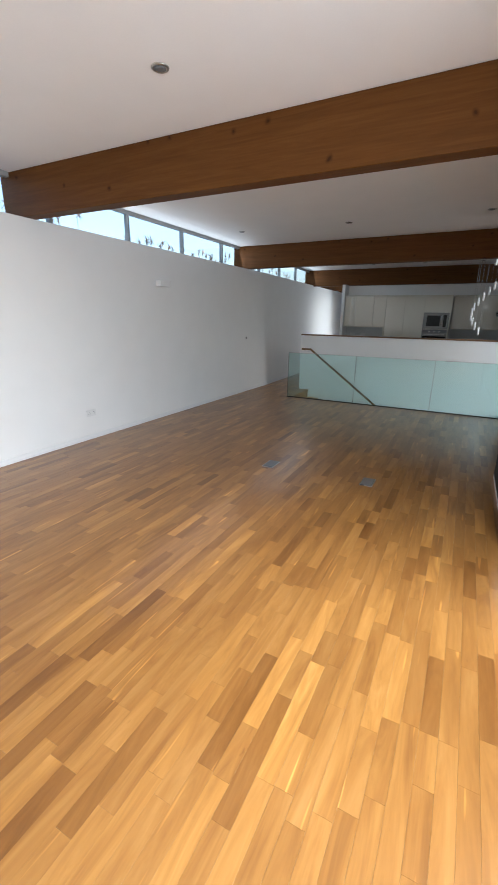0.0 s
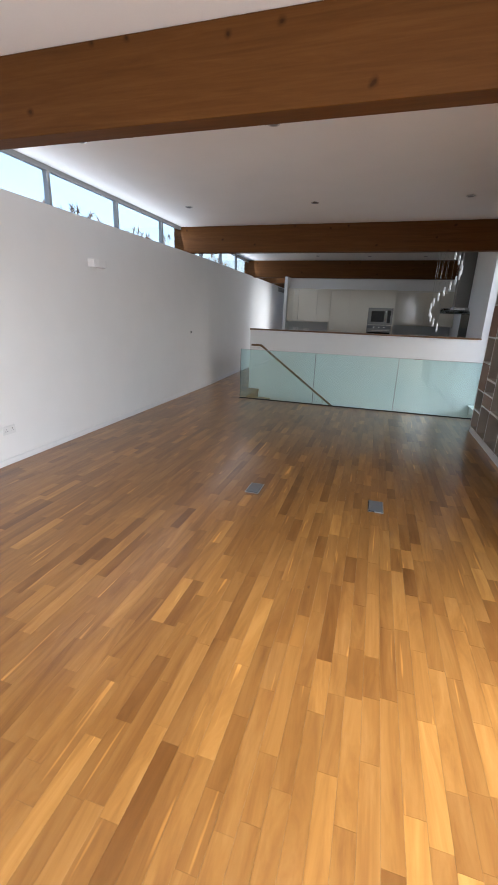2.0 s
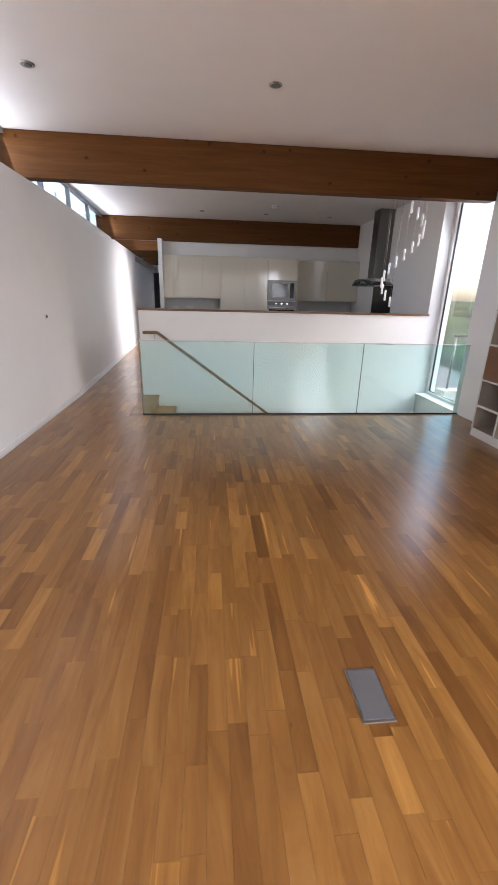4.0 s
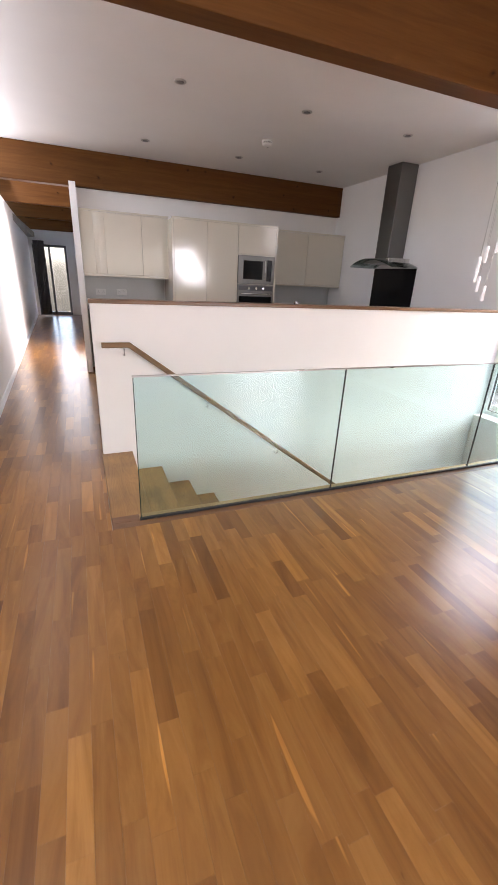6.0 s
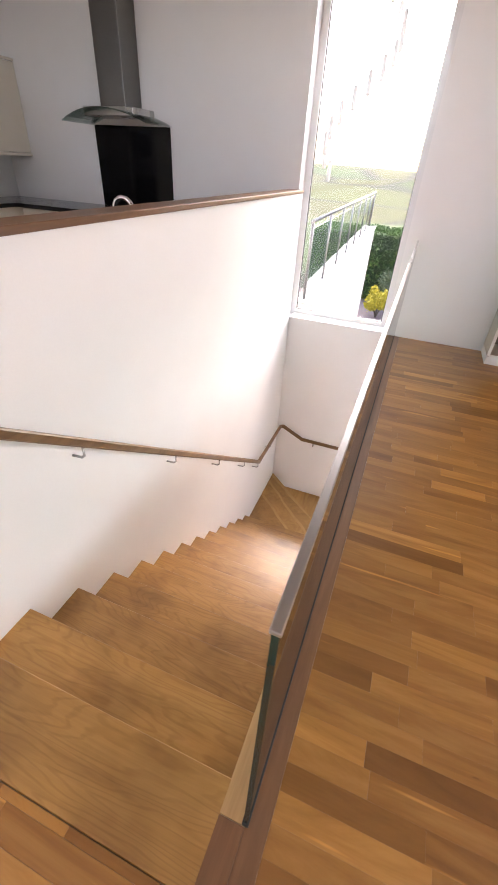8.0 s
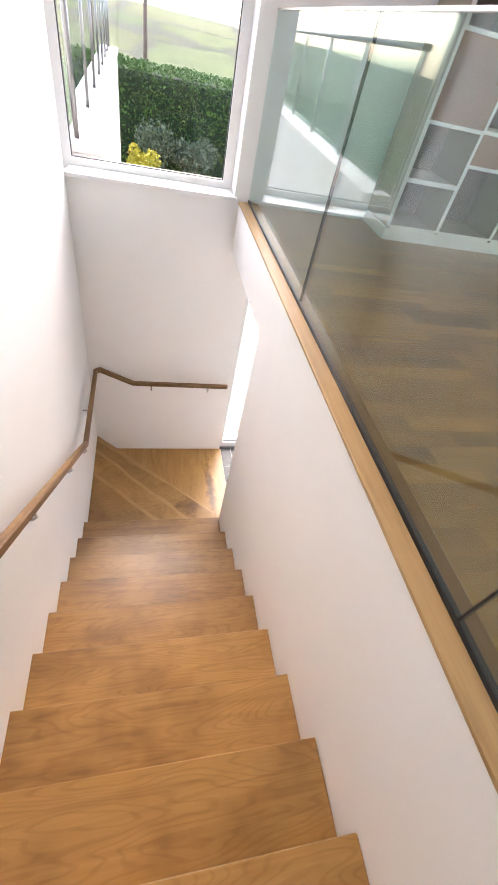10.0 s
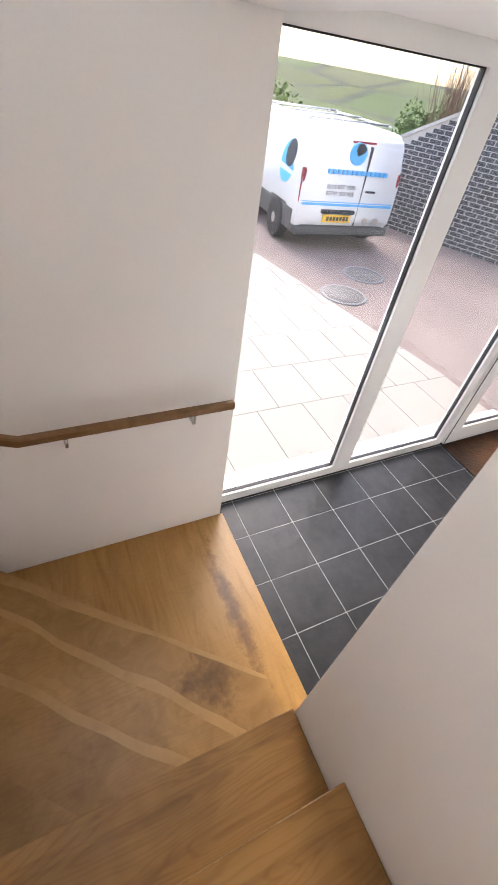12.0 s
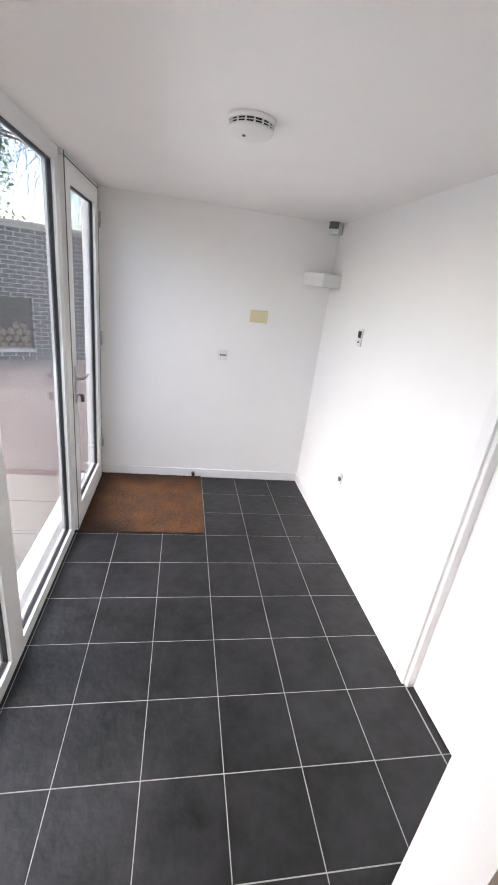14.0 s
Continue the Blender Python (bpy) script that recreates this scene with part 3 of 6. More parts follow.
# ---- stair ----
def staircase():
    root = thing("staircase", "oak staircase with closed treads and a quarter landing", "stairs", (0, 0, 0))
    def tread(outline, z, name="tread"):
        bm = bmesh.new()
        add_prism(bm, outline, z - 0.036, z)
        bmesh.ops.bevel(bm, geom=list(bm.edges), offset=0.0025, segments=1, affect="EDGES", profile=0.5)
        part(name, mesh_from(bm, "tread", OAK_X if name == "tread" else OAK_LAND), root)
    y0, y1 = WELL_S + 0.002, WELL_N + 0.055
    rb = bmesh.new()
    for k in range(13):
        z = -RISE * k
        x1 = NOSE0 + GOING * k
        x0 = (0.866 if k == 0 else x1 - GOING - 0.018)
        tread([(x0, y0 if k else y0), (x1, y0), (x1, y1), (x0, y1)], z)
        add_box(rb, x1 - 0.034, x1 - 0.016, y0, y1, z - RISE, z - 0.036)
    xn = NOSE0 + GOING * 12
    # winder of waney boards laid along its slanting nosing, with pale sapwood between them
    tip, end = Vector((4.186, y0, 0)), Vector((LOW_EAST - 0.002, 1.122, 0))
    kx = (end - tip).normalized()
    kn = Vector((-kx.y, kx.x, 0))
    reach = (end - tip).length
    rng = random.Random(21)
    def edge(level, drift, sway, phase):
        """A wavering seam across the winder, measured in from its nosing."""
        out = []
        for k in range(27):
            u = -0.25 + (reach + 0.5) * k / 26
            w = 0.0 if sway == 0 else sway * (math.sin(9.0 * u + phase) * 0.6 + math.sin(21.0 * u + 2.1 * phase) * 0.4) + rng.uniform(-0.15, 0.15) * sway
            out.append(tip + kx * u + kn * (level + drift * (1 - u / reach) + w))
        return out
    seams = [edge(0.0, 0.0, 0.0, 0.0), edge(0.055, -0.045, 0.008, 0.4), edge(0.125, 0.075, 0.012, 1.3), edge(0.152, 0.085, 0.012, 1.6),
             edge(0.335, 0.03, 0.010, 3.0), edge(0.365, 0.035, 0.010, 3.3), edge(0.60, 0.0, 0.006, 5.0), edge(0.95, 0.0, 0.0, 0.0)]
    kinds = [OAK_PALE, OAK_KNOT, OAK_PALE, OAK_D, OAK_PALE, OAK_D, OAK_D]
    for lo, hi, wood_kind in zip(seams, seams[1:], kinds):
        bm = bmesh.new()
        add_prism(bm, [(p.x, p.y) for p in lo] + [(p.x, p.y) for p in hi[::-1]], -RISE * 13 - 0.036, -RISE * 13)
        for co, no in (((xn - 0.018, 0, 0), (-1, 0, 0)), ((0, y1, 0), (0, 1, 0)), ((0, y0, 0), (0, -1, 0)), ((LOW_EAST - 0.002, 0, 0), (1, 0, 0))):
            g = list(bm.verts) + list(bm.edges) + list(bm.faces)
            r = bmesh.ops.bisect_plane(bm, geom=g, plane_co=co, plane_no=no, clear_outer=True)
            es = [e for e in r["geom_cut"] if isinstance(e, bmesh.types.BMEdge)]
            if es:
                bmesh.ops.edgeloop_fill(bm, edges=es)
        if len(bm.verts) > 3:
            part("winder_board", mesh_from(bm, "winder_board", wood_kind), root)
        else:
            bm.free()
    def back(x):
        return max(y0, min(y1, y0 + 0.03 + (x - tip.x) * (end.y - y0) / (end.x - tip.x)))
    tread([(xn - 0.02, -0.118), (LOW_EAST - 0.002, -0.118), (LOW_EAST - 0.002, back(LOW_EAST)), (tip.x, back(tip.x)), (xn - 0.02, back(tip.x))], -RISE * 14, "landing_board")
    add_box(rb, xn - 0.02, LOW_EAST - 0.002, -0.105, -0.085, HALL, -RISE * 14 - 0.036)
    add_prism(rb, [(tip.x - 0.045, y0), (tip.x - 0.025, y0), (end.x - 0.002, y1 - 0.03), (end.x - 0.022, y1 - 0.03)], -RISE * 14, -RISE * 13 - 0.036)
    part("riser", mesh_from(rb, "riser", OAK_X), root)
    return root


staircase()


def balustrade():
    root = thing("glass_balustrade", "frameless green-tinged glass balustrade with slim steel top rail", "balustrade", (1.035, GLASS_Y, 0.0))
    xs = [0.0, 1.345, 2.692, EAST - 1.04]
    for a, b in zip(xs, xs[1:]):
        g = part("pane", boxes("balustrade_pane", BALUSTRADE, (a + 0.004, b - 0.004, -0.006, 0.006, 0.012, 0.885)), root)
        g.visible_shadow = False
        if b < xs[-1]:
            part("pane_edge", boxes("pane_edge", RUBBER, (b - 0.003, b + 0.002, -0.0055, 0.0055, 0.012, 0.885)), root)
    part("pane_edge", boxes("pane_edge", GLASS_EDGE, (-0.0005, 0.0035, -0.0058, 0.0058, 0.016, 0.885)), root, label="dark green polished glass edge")
    part("base_channel", boxes("base_channel", RUBBER, (-0.005, xs[-1], -0.009, 0.009, 0.0, 0.016), bev=0.002), root)
    part("top_rail", boxes("top_rail", STEEL, (-0.004, xs[-1], -0.009, 0.009, 0.885, 0.894), bev=0.002), root)
    return root


balustrade()
structure("trim_stair_edge", boxes("trim_stair_edge", OAK_CAP, (1.03, EAST, 0.0, WELL_S + 0.006, -0.012, 0.001), bev=0.002), "pale oak edging beside the stairwell", "trim")
structure("trim_floor_edge", boxes("trim_floor_edge", WALNUT, (0.866, EAST, -0.06, 0.0, -0.012, 0.001), (0.866, 1.029, 0.0, WELL_S + 0.006, -0.012, 0.001), bev=0.002), "brown edging strip below the glass balustrade", "trim")


def handrail():
    root = thing("handrail", "square oak handrail on small steel brackets", "handrail", (0.95, 1.0, 0.9))
    bm = bmesh.new()
    o = Vector((0.95, 1.0, 0.9))
    pts = [(0.93, 1.02, 0.895), (1.127, 1.02, 0.895), (4.17, 1.05, -1.345), (4.985, 1.06, -1.345), (5.015, 1.03, -1.35), (5.02, 0.77, -1.48), (5.02, -0.05, -1.48)]
    add_tube(bm, [Vector(p) - o for p in pts], 0.02, square=(0.031, 0.038))
    part("rail", mesh_from(bm, "rail", OAK_R), root)
    for p in [(1.09, 0.895), (1.75, None), (2.45, None), (3.1, None), (3.7, None), (4.15, None), (4.6, -1.345)]:
        x, z = p
        z = z if z is not None else 0.895 - (x - 1.127) * 0.736
        ry = 1.02 + max(0.0, x - 1.127) * 0.0098
        bm = bmesh.new()
        add_tube(bm, [Vector((x, WELL_N + (x - 0.875) * 0.0122, z - 0.085)) - o, Vector((x, ry + 0.015, z - 0.08)) - o, Vector((x, ry, z - 0.065)) - o, Vector((x, ry, z - 0.026)) - o], 0.006, 8)
        part("bracket", mesh_from(bm, "bracket", STEEL), root)
    for y in (0.62, 0.12):
        bm = bmesh.new()
        add_tube(bm, [Vector((EAST, y, -1.56)) - o, Vector((5.035, y, -1.56)) - o, Vector((5.02, y, -1.545)) - o, Vector((5.02, y, -1.504)) - o], 0.006, 8)
        part("bracket", mesh_from(bm, "bracket", STEEL), root)


handrail()


# ---- windows and doors ----
def framed_pane(root, plane_x, y0, y1, z0, z1, bar=0.055, depth=0.07, foot=None):
    """A fixed light in the plane x = plane_x: white bars, black gasket, pane."""
    foot = foot or bar
    bm = bmesh.new()
    x0, x1 = plane_x - depth / 2, plane_x + depth / 2
    add_box(bm, x0, x1, y0, y0 + bar, z0, z1)
    add_box(bm, x0, x1, y1 - bar, y1, z0, z1)
    add_box(bm, x0, x1, y0 + bar, y1 - bar, z0, z0 + foot)
    add_box(bm, x0, x1, y0 + bar, y1 - bar, z1 - bar, z1)
    part("frame", mesh_from(bm, "frame", UPVC), root)
    bm = bmesh.new()
    g = 0.007
    a0, a1, c0, c1 = y0 + bar - 0.002, y1 - bar + 0.002, z0 + foot - 0.002, z1 - bar + 0.002
    xa, xb = plane_x - 0.013, plane_x + 0.013
    add_box(bm, xa, xb, a0, a0 + g, c0, c1)
    add_box(bm, xa, xb, a1 - g, a1, c0, c1)
    add_box(bm, xa, xb, a0 + g, a1 - g, c0, c0 + g)
    add_box(bm, xa, xb, a0 + g, a1 - g, c1 - g, c1)
    part("gasket", mesh_from(bm, "gasket", RUBBER), root)
    p = part("pane", boxes("pane", PANE, (plane_x - 0.004, plane_x + 0.004, a0 + 0.004, a1 - 0.004, c0 + 0.004, c1 - 0.004)), root)
    p.visible_shadow = False


stair_window = thing("window_1", "tall white framed window at the stair", "window")
stair_window["kind"] = "structure"
framed_pane(stair_window, EAST + 0.20, 0.10, 1.17, 0.0, 2.79, bar=0.06)
part("sill", boxes("sill", TRIM, (EAST - 0.015, EAST + 0.165, 0.085, 1.128, 0.001, 0.022), bev=0.004), stair_window)

FX = 5.345
facade = thing("window_2", "white framed full-height hall glazing", "window")
facade["kind"] = "structure"
framed_pane(facade, FX, -1.153, -0.104, HALL, HALL_TOP, bar=0.07, depth=0.06)
framed_pane(facade, FX, -2.205, -1.153, HALL, HALL_TOP, bar=0.07, depth=0.06)


DX = 5.318


def front_door():
    root = thing("door_1", "white framed glazed front door, closed", "door")
    root["kind"] = "structure"
    framed_pane(root, DX, -3.085, -2.215, HALL + 0.012, HALL_TOP - 0.03, bar=0.105, depth=0.06, foot=0.17)
    part("jamb", boxes("door_jamb", UPVC, (DX - 0.02, DX + 0.05, -3.168, -3.09, HALL, HALL_TOP - 0.002), (DX - 0.02, DX + 0.05, -3.09, -2.207, HALL_TOP - 0.026, HALL_TOP - 0.002), bev=0.003), root)
    seam = [(DX - 0.032, DX - 0.029, a, b, c, d) for a, b, c, d in ((-2.214, -2.207, HALL + 0.01, HALL_TOP - 0.01), (-3.092, -3.086, HALL + 0.01, HALL_TOP - 0.01), (-3.086, -2.214, HALL_TOP - 0.033, HALL_TOP - 0.028), (-3.086, -2.214, HALL + 0.012, HALL + 0.02))]
    part("seal", boxes("door_seal", RUBBER, *seam), root)
    bm = bmesh.new()
    x = DX - 0.0305
    add_box(bm, x - 0.008, x, -2.285, -2.255, -1.63, -1.39, bev=0.003)
    add_tube(bm, [(x, -2.27, -1.47), (x - 0.045, -2.27, -1.47), (x - 0.05, -2.28, -1.47), (x - 0.05, -2.39, -1.47)], 0.009, 10)
    add_tube(bm, [(x - 0.006, -2.27, -1.575), (x - 0.02, -2.27, -1.575)], 0.013, 12)
    part("handle", mesh_from(bm, "door_handle", STEEL), root)
    bm = bmesh.new()
    add_tube(bm, [(x - 0.02, -2.27, -1.575), (x - 0.045, -2.27, -1.575)], 0.004, 8)
    add_tube(bm, [(x - 0.04, -2.27, -1.58), (x - 0.04, -2.28, -1.62)], 0.012, 10)
    part("key", mesh_from(bm, "key", DARKSTEEL), root)
    for z in (-0.48, -1.33, -2.22):
        bm = bmesh.new()
        add_tube(bm, [(x - 0.008, -3.09, z - 0.055), (x - 0.008, -3.09, z + 0.055)], 0.011, 10)
        part("hinge", mesh_from(bm, "hinge", STEEL), root)
    return root


front_door()


def inner_door():
    root = thing("door_2", "plain white flush inner door, closed", "door")
    root["kind"] = "structure"
    part("leaf", boxes("door_leaf", TRIM, (3.345, 3.385, -0.905, -0.125, HALL + 0.006, -0.53), bev=0.003), root)
    part("architrave", boxes("architrave", TRIM, (3.42, 3.436, -0.99, -0.925, HALL, -0.44), (3.42, 3.436, -0.925, -0.102, -0.505, -0.44), (3.325, 3.42, -0.93, -0.905, HALL, -0.5), bev=0.003), root)


inner_door()


# ---- kitchen ----
def unit_row(name, label, x0, x1, doors, yf, yb, z0, z1, curved=False):
    """A run of wall or tall units: carcass and gloss doors with thin gaps."""
    root = thing(name, label, "cabinet", ((x0 + x1) / 2, yb, z0))
    o = Vector(((x0 + x1) / 2, yb, z0))
    part("body", boxes("unit_body", CREAM, (x0 - o.x, x1 - o.x, yf + 0.022 - o.y, -0.002, 0.0, z1 - z0)), root)
    xs = [x0 + (x1 - x0) * d for d in doors]
    for a, b in zip(xs, xs[1:]):
        if curved and a == xs[0]:
            bm = bmesh.new()
            n = 10
            r = b - a
            out = [(b - 0.002 - o.x, yf + 0.021 - o.y), (b - 0.002 - o.x, yf - o.y)]
            for k in range(n + 1):
                t = math.pi / 2 * k / n
                out.append((a - 0.012 + r * 0.9 * (1 - math.sin(t)) - o.x + 0.0, yf + (0.30) * (1 - math.cos(t)) - o.y))
            out.append((a + 0.004 - o.x, yf + 0.30 - o.y))
            add_prism(bm, out[::-1], 0.004, z1 - z0 - 0.004)
            part("door", mesh_from(bm, "curved_door", CREAM), root)
        else:
            part("door", boxes("unit_door", CREAM, (a + 0.002 - o.x, b - 0.002 - o.x, yf - o.y, yf + 0.02 - o.y, 0.004, z1 - z0 - 0.004), bev=0.003), root)
    part("pelmet", boxes("unit_pelmet", CREAM, (x0 - o.x, x1 - o.x, yf - 0.006 - o.y, yf + 0.02 - o.y, -0.03, -0.002), bev=0.003), root)
    part("cornice", boxes("unit_cornice", CREAM, (x0 - o.x, x1 - o.x, yf - 0.006 - o.y, yf + 0.02 - o.y, z1 - z0 + 0.002, z1 - z0 + 0.025), bev=0.003), root)
    return root


unit_row("wall_cabinet", "cream gloss wall cabinets with a curved end door", 0.905, 2.10, [0.0, 0.26, 0.68, 1.0], 4.36, 4.70, 1.37, 2.15, curved=True)
unit_row("wall_cabinet", "cream gloss wall cabinets above a grey splashback", 3.70, 5.095, [0.0, 0.5, 1.0], 4.36, 4.70, 1.36, 2.13)


def tall_unit():
    o = Vector((2.88, 4.70, 0.0))
    root = thing("tall_cabinet", "cream gloss tall larder cabinet with built-in ovens", "cabinet", o)
    yf = 4.02 - o.y
    part("body", boxes("tall_body", CREAM, (-0.79, 0.80, yf + 0.022, -0.002, 0.0, 2.13), (-0.80, -0.775, yf - 0.004, yf + 0.022, 0.0, 2.15), (0.785, 0.81, yf - 0.004, yf + 0.022, 0.0, 2.15), (-0.775, 0.785, yf - 0.004, yf + 0.02, 2.125, 2.15)), root)
    for a, b, z0, z1 in ((-0.77, -0.30, 0.1, 2.12), (-0.296, 0.175, 0.1, 2.12), (0.18, 0.782, 1.75, 2.12), (0.18, 0.782, 0.1, 0.7)):
        part("door", boxes("tall_door", CREAM, (a, b, yf, yf + 0.02, z0, z1), bev=0.003), root)
    return root


tall_unit()


def oven(name, label, z0, z1, micro):
    root = thing(name, label, "oven", (3.36, 4.02, z0))
    h = z1 - z0
    part("front", boxes("oven_front", DULLSTEEL, (-0.297, 0.297, -0.012, 0.018, 0.0, h), bev=0.003), root)
    if micro:
        part("window", boxes("oven_glass", BLACKGLASS, (-0.215, 0.10, -0.016, -0.0125, 0.07, h - 0.07)), root)
        part("control_panel", boxes("oven_panel", BLACKGLASS, (0.17, 0.25, -0.016, -0.0125, 0.05, h - 0.05)), root)
        bm = bmesh.new()
        add_tube(bm, [(0.135, -0.013, 0.06), (0.135, -0.04, 0.075), (0.135, -0.04, h - 0.075), (0.135, -0.013, h - 0.06)], 0.008, 8)
        part("handle", mesh_from(bm, "oven_handle", CHROME), root)
    else:
        part("window", boxes("oven_glass", BLACKGLASS, (-0.27, 0.27, -0.016, -0.0125, 0.04, h - 0.17)), root)
        part("control_panel", boxes("oven_panel", DARKSTEEL, (-0.28, 0.28, -0.016, -0.0125, h - 0.085, h - 0.02)), root)
        bm = bmesh.new()
        add_tube(bm, [(-0.24, -0.013, h - 0.13), (-0.24, -0.05, h - 0.13), (0.24, -0.05, h - 0.13), (0.24, -0.013, h - 0.13)], 0.009, 8)
        part("handle", mesh_from(bm, "oven_handle", CHROME), root)
        for x in (-0.12, 0.0, 0.12):
            bm = bmesh.new()
            add_tube(bm, [(x, -0.015, h - 0.052), (x, -0.035, h - 0.052)], 0.017, 14)
            part("knob", mesh_from(bm, "oven_knob", CHROME), root)


oven("microwave_oven", "stainless built-in microwave in the tall cabinet", 1.33, 1.73, True)
oven("oven", "stainless built-in oven below the microwave", 0.74, 1.325, False)


def worktops():
    for label, x0, x1 in (("cream base cabinets with black stone worktop", 0.91, 2.075), ("cream base cabinets and black worktop below wall cabinets", 3.70, 5.09)):
        o = Vector((x0, 4.70, 0.0))
        root = thing("kitchen_counter", label, "counter", o)
        w = x1 - x0
        bm = bmesh.new()
        add_prism(bm, [(0.01, -0.01), (0.01, -0.30)] + [(0.13 - 0.12 * math.cos(t), -0.30 - 0.28 * math.sin(t)) for t in (0.4, 0.8, 1.2, 1.57)] + [(w, -0.58), (w, -0.01)], 0.1, 0.88)
        part("body", mesh_from(bm, "counter_body", CREAM), root)
        part("worktop", boxes("counter_top", STONE, (0.0, w, -0.62, -0.004, 0.881, 0.92), bev=0.006), root)
        part("plinth", boxes("counter_plinth", CREAM, (0.05, w - 0.01, -0.52, -0.004, 0.0, 0.1)), root)
        part("splashback", boxes("counter_splash", SPLASH, (-0.004, w, -0.012, -0.003, 0.922, 1.33)), root)
    r2 = thing("kitchen_counter", "cream sink cabinets with black worktop behind the half wall", "counter", (3.0, 1.21, 0.0))
    o = Vector((3.0, 1.21, 0.0))
    part("body", boxes("sink_body", CREAM, (1.06 - o.x, 4.4 - o.x, 0.0, 0.56, 0.0, 0.88)), r2)
    part("worktop", boxes("sink_top", STONE, (1.07 - o.x, 4.45 - o.x, 0.0, 0.62, 0.88, 0.92), bev=0.006), r2)
    r3 = thing("kitchen_counter", "cream hob cabinets with black worktop by the wall", "counter", (5.09, 3.0, 0.0))
    part("body", boxes("hob_body", CREAM, (-0.56, 0.0, -1.15, 1.08, 0.0, 0.88)), r3)
    part("worktop", boxes("hob_top", STONE, (-0.62, 0.0, -1.18, 1.08, 0.88, 0.92), bev=0.006), r3)


worktops()


def tap():
    root = thing("kitchen_tap", "chrome swan-neck tap behind the half wall", "tap", (2.72, 1.36, 0.92))
    bm = bmesh.new()
    add_lathe(bm, [(0.026, 0), (0.026, 0.01), (0.016, 0.03), (0.014, 0.05)], sides=14)
    pts = [(0, 0, 0.04), (0, 0, 0.24)] + [(0.0, 0.06 - 0.06 * math.cos(t), 0.24 + 0.06 * math.sin(t)) for t in [k * math.pi / 8 for k in range(1, 9)]] + [(0, 0.12, 0.20)]
    add_tube(bm, pts, 0.011, 10)
    part("spout", mesh_from(bm, "tap_spout", CHROME), root)
    bm = bmesh.new()
    add_tube(bm, [(0.012, 0, 0.07), (0.06, 0, 0.09)], 0.006, 8)
    part("lever", mesh_from(bm, "tap_lever", CHROME), root)


tap()


def cooker_hood():
    root = thing("cooker_hood", "stainless chimney cooker hood with a curved glass canopy", "cooker hood", (EAST, 2.98, 1.66))
    part("chimney", boxes("hood_chimney", DULLSTEEL, (-0.27, -0.002, -0.14, 0.14, 0.10, CEILING - 1.66 - 0.001), bev=0.004), root)
    bm = bmesh.new()
    add_box(bm, -0.36, -0.002, -0.28, 0.28, 0.03, 0.10, bev=0.008)
    part("motor_box", mesh_from(bm, "hood_box", STEEL), root)
    bm = bmesh.new()
    n = 16
    lo, hi = [], []
    for k in range(n + 1):
        y = -0.47 + 0.94 * k / n
        z = 0.085 - 0.10 * (y / 0.47) ** 2
        d = -0.50 + 0.05 * (y / 0.47) ** 2
        lo.append((bm.verts.new((d, y, z - 0.008)), bm.verts.new((-0.002, y, z - 0.008))))
        hi.append((bm.verts.new((d, y, z)), bm.verts.new((-0.002, y, z))))
    for k in range(n):
        for quad in ((lo[k][0], lo[k][1], lo[k + 1][1], lo[k + 1][0]), (hi[k][0], hi[k + 1][0], hi[k + 1][1], hi[k][1]), (lo[k][0], lo[k + 1][0], hi[k + 1][0], hi[k][0])):
            bm.faces.new(quad).smooth = True
    part("canopy", mesh_from(bm, "hood_canopy", glass("hood_glass", (0.45, 0.52, 0.50), 1.4)), root, label="curved tinted glass canopy")


cooker_hood()
sp = tagged(new("splashback", boxes("splashback", BLACKGLASS, (-0.010, -0.002, -0.45, 0.45, -0.36, 0.36), bev=0.002)), "black glass splashback on the wall below the hood", "splashback")
sp.matrix_world = pose(EAST, 2.98, 1.28)


# ---- fittings ----
def downlight(x, y, z):
    """Round recessed spot: rim, cone and lens."""
    if "downlight" in MASTER:
        return copy_thing(MASTER["downlight"], pose(x, y, z))
    root = thing("downlight", "round recessed ceiling spotlight with a steel rim", "spotlight", (x, y, z), "ceiling spotlights")
    bm = bmesh.new()
    add_lathe(bm, [(0.050, 0.0), (0.050, -0.006), (0.045, -0.009), (0.034, -0.008), (0.033, -0.002)], sides=24)
    part("rim", mesh_from(bm, "spot_rim", STEEL), root)
    bm = bmesh.new()
    add_lathe(bm, [(0.033, -0.001), (0.032, -0.0095), (0.018, -0.012)], sides=20)
    part("lens", mesh_from(bm, "spot_lens", GREYPLASTIC), root)
    MASTER["downlight"] = root
    return root


MASTER = {}
for x, y in ((2.38, -5.42), (4.24, -5.4), (0.6, -5.42), (2.38, -3.5), (0.66, -3.52), (4.2, -3.5), (2.36, -1.17), (0.6, -1.2), (4.18, -1.2),
             (1.76, 1.97), (2.98, 2.02), (4.21, 2.05), (1.73, 3.76), (2.95, 3.82), (4.2, 3.87)):
    downlight(x, y, CEILING)


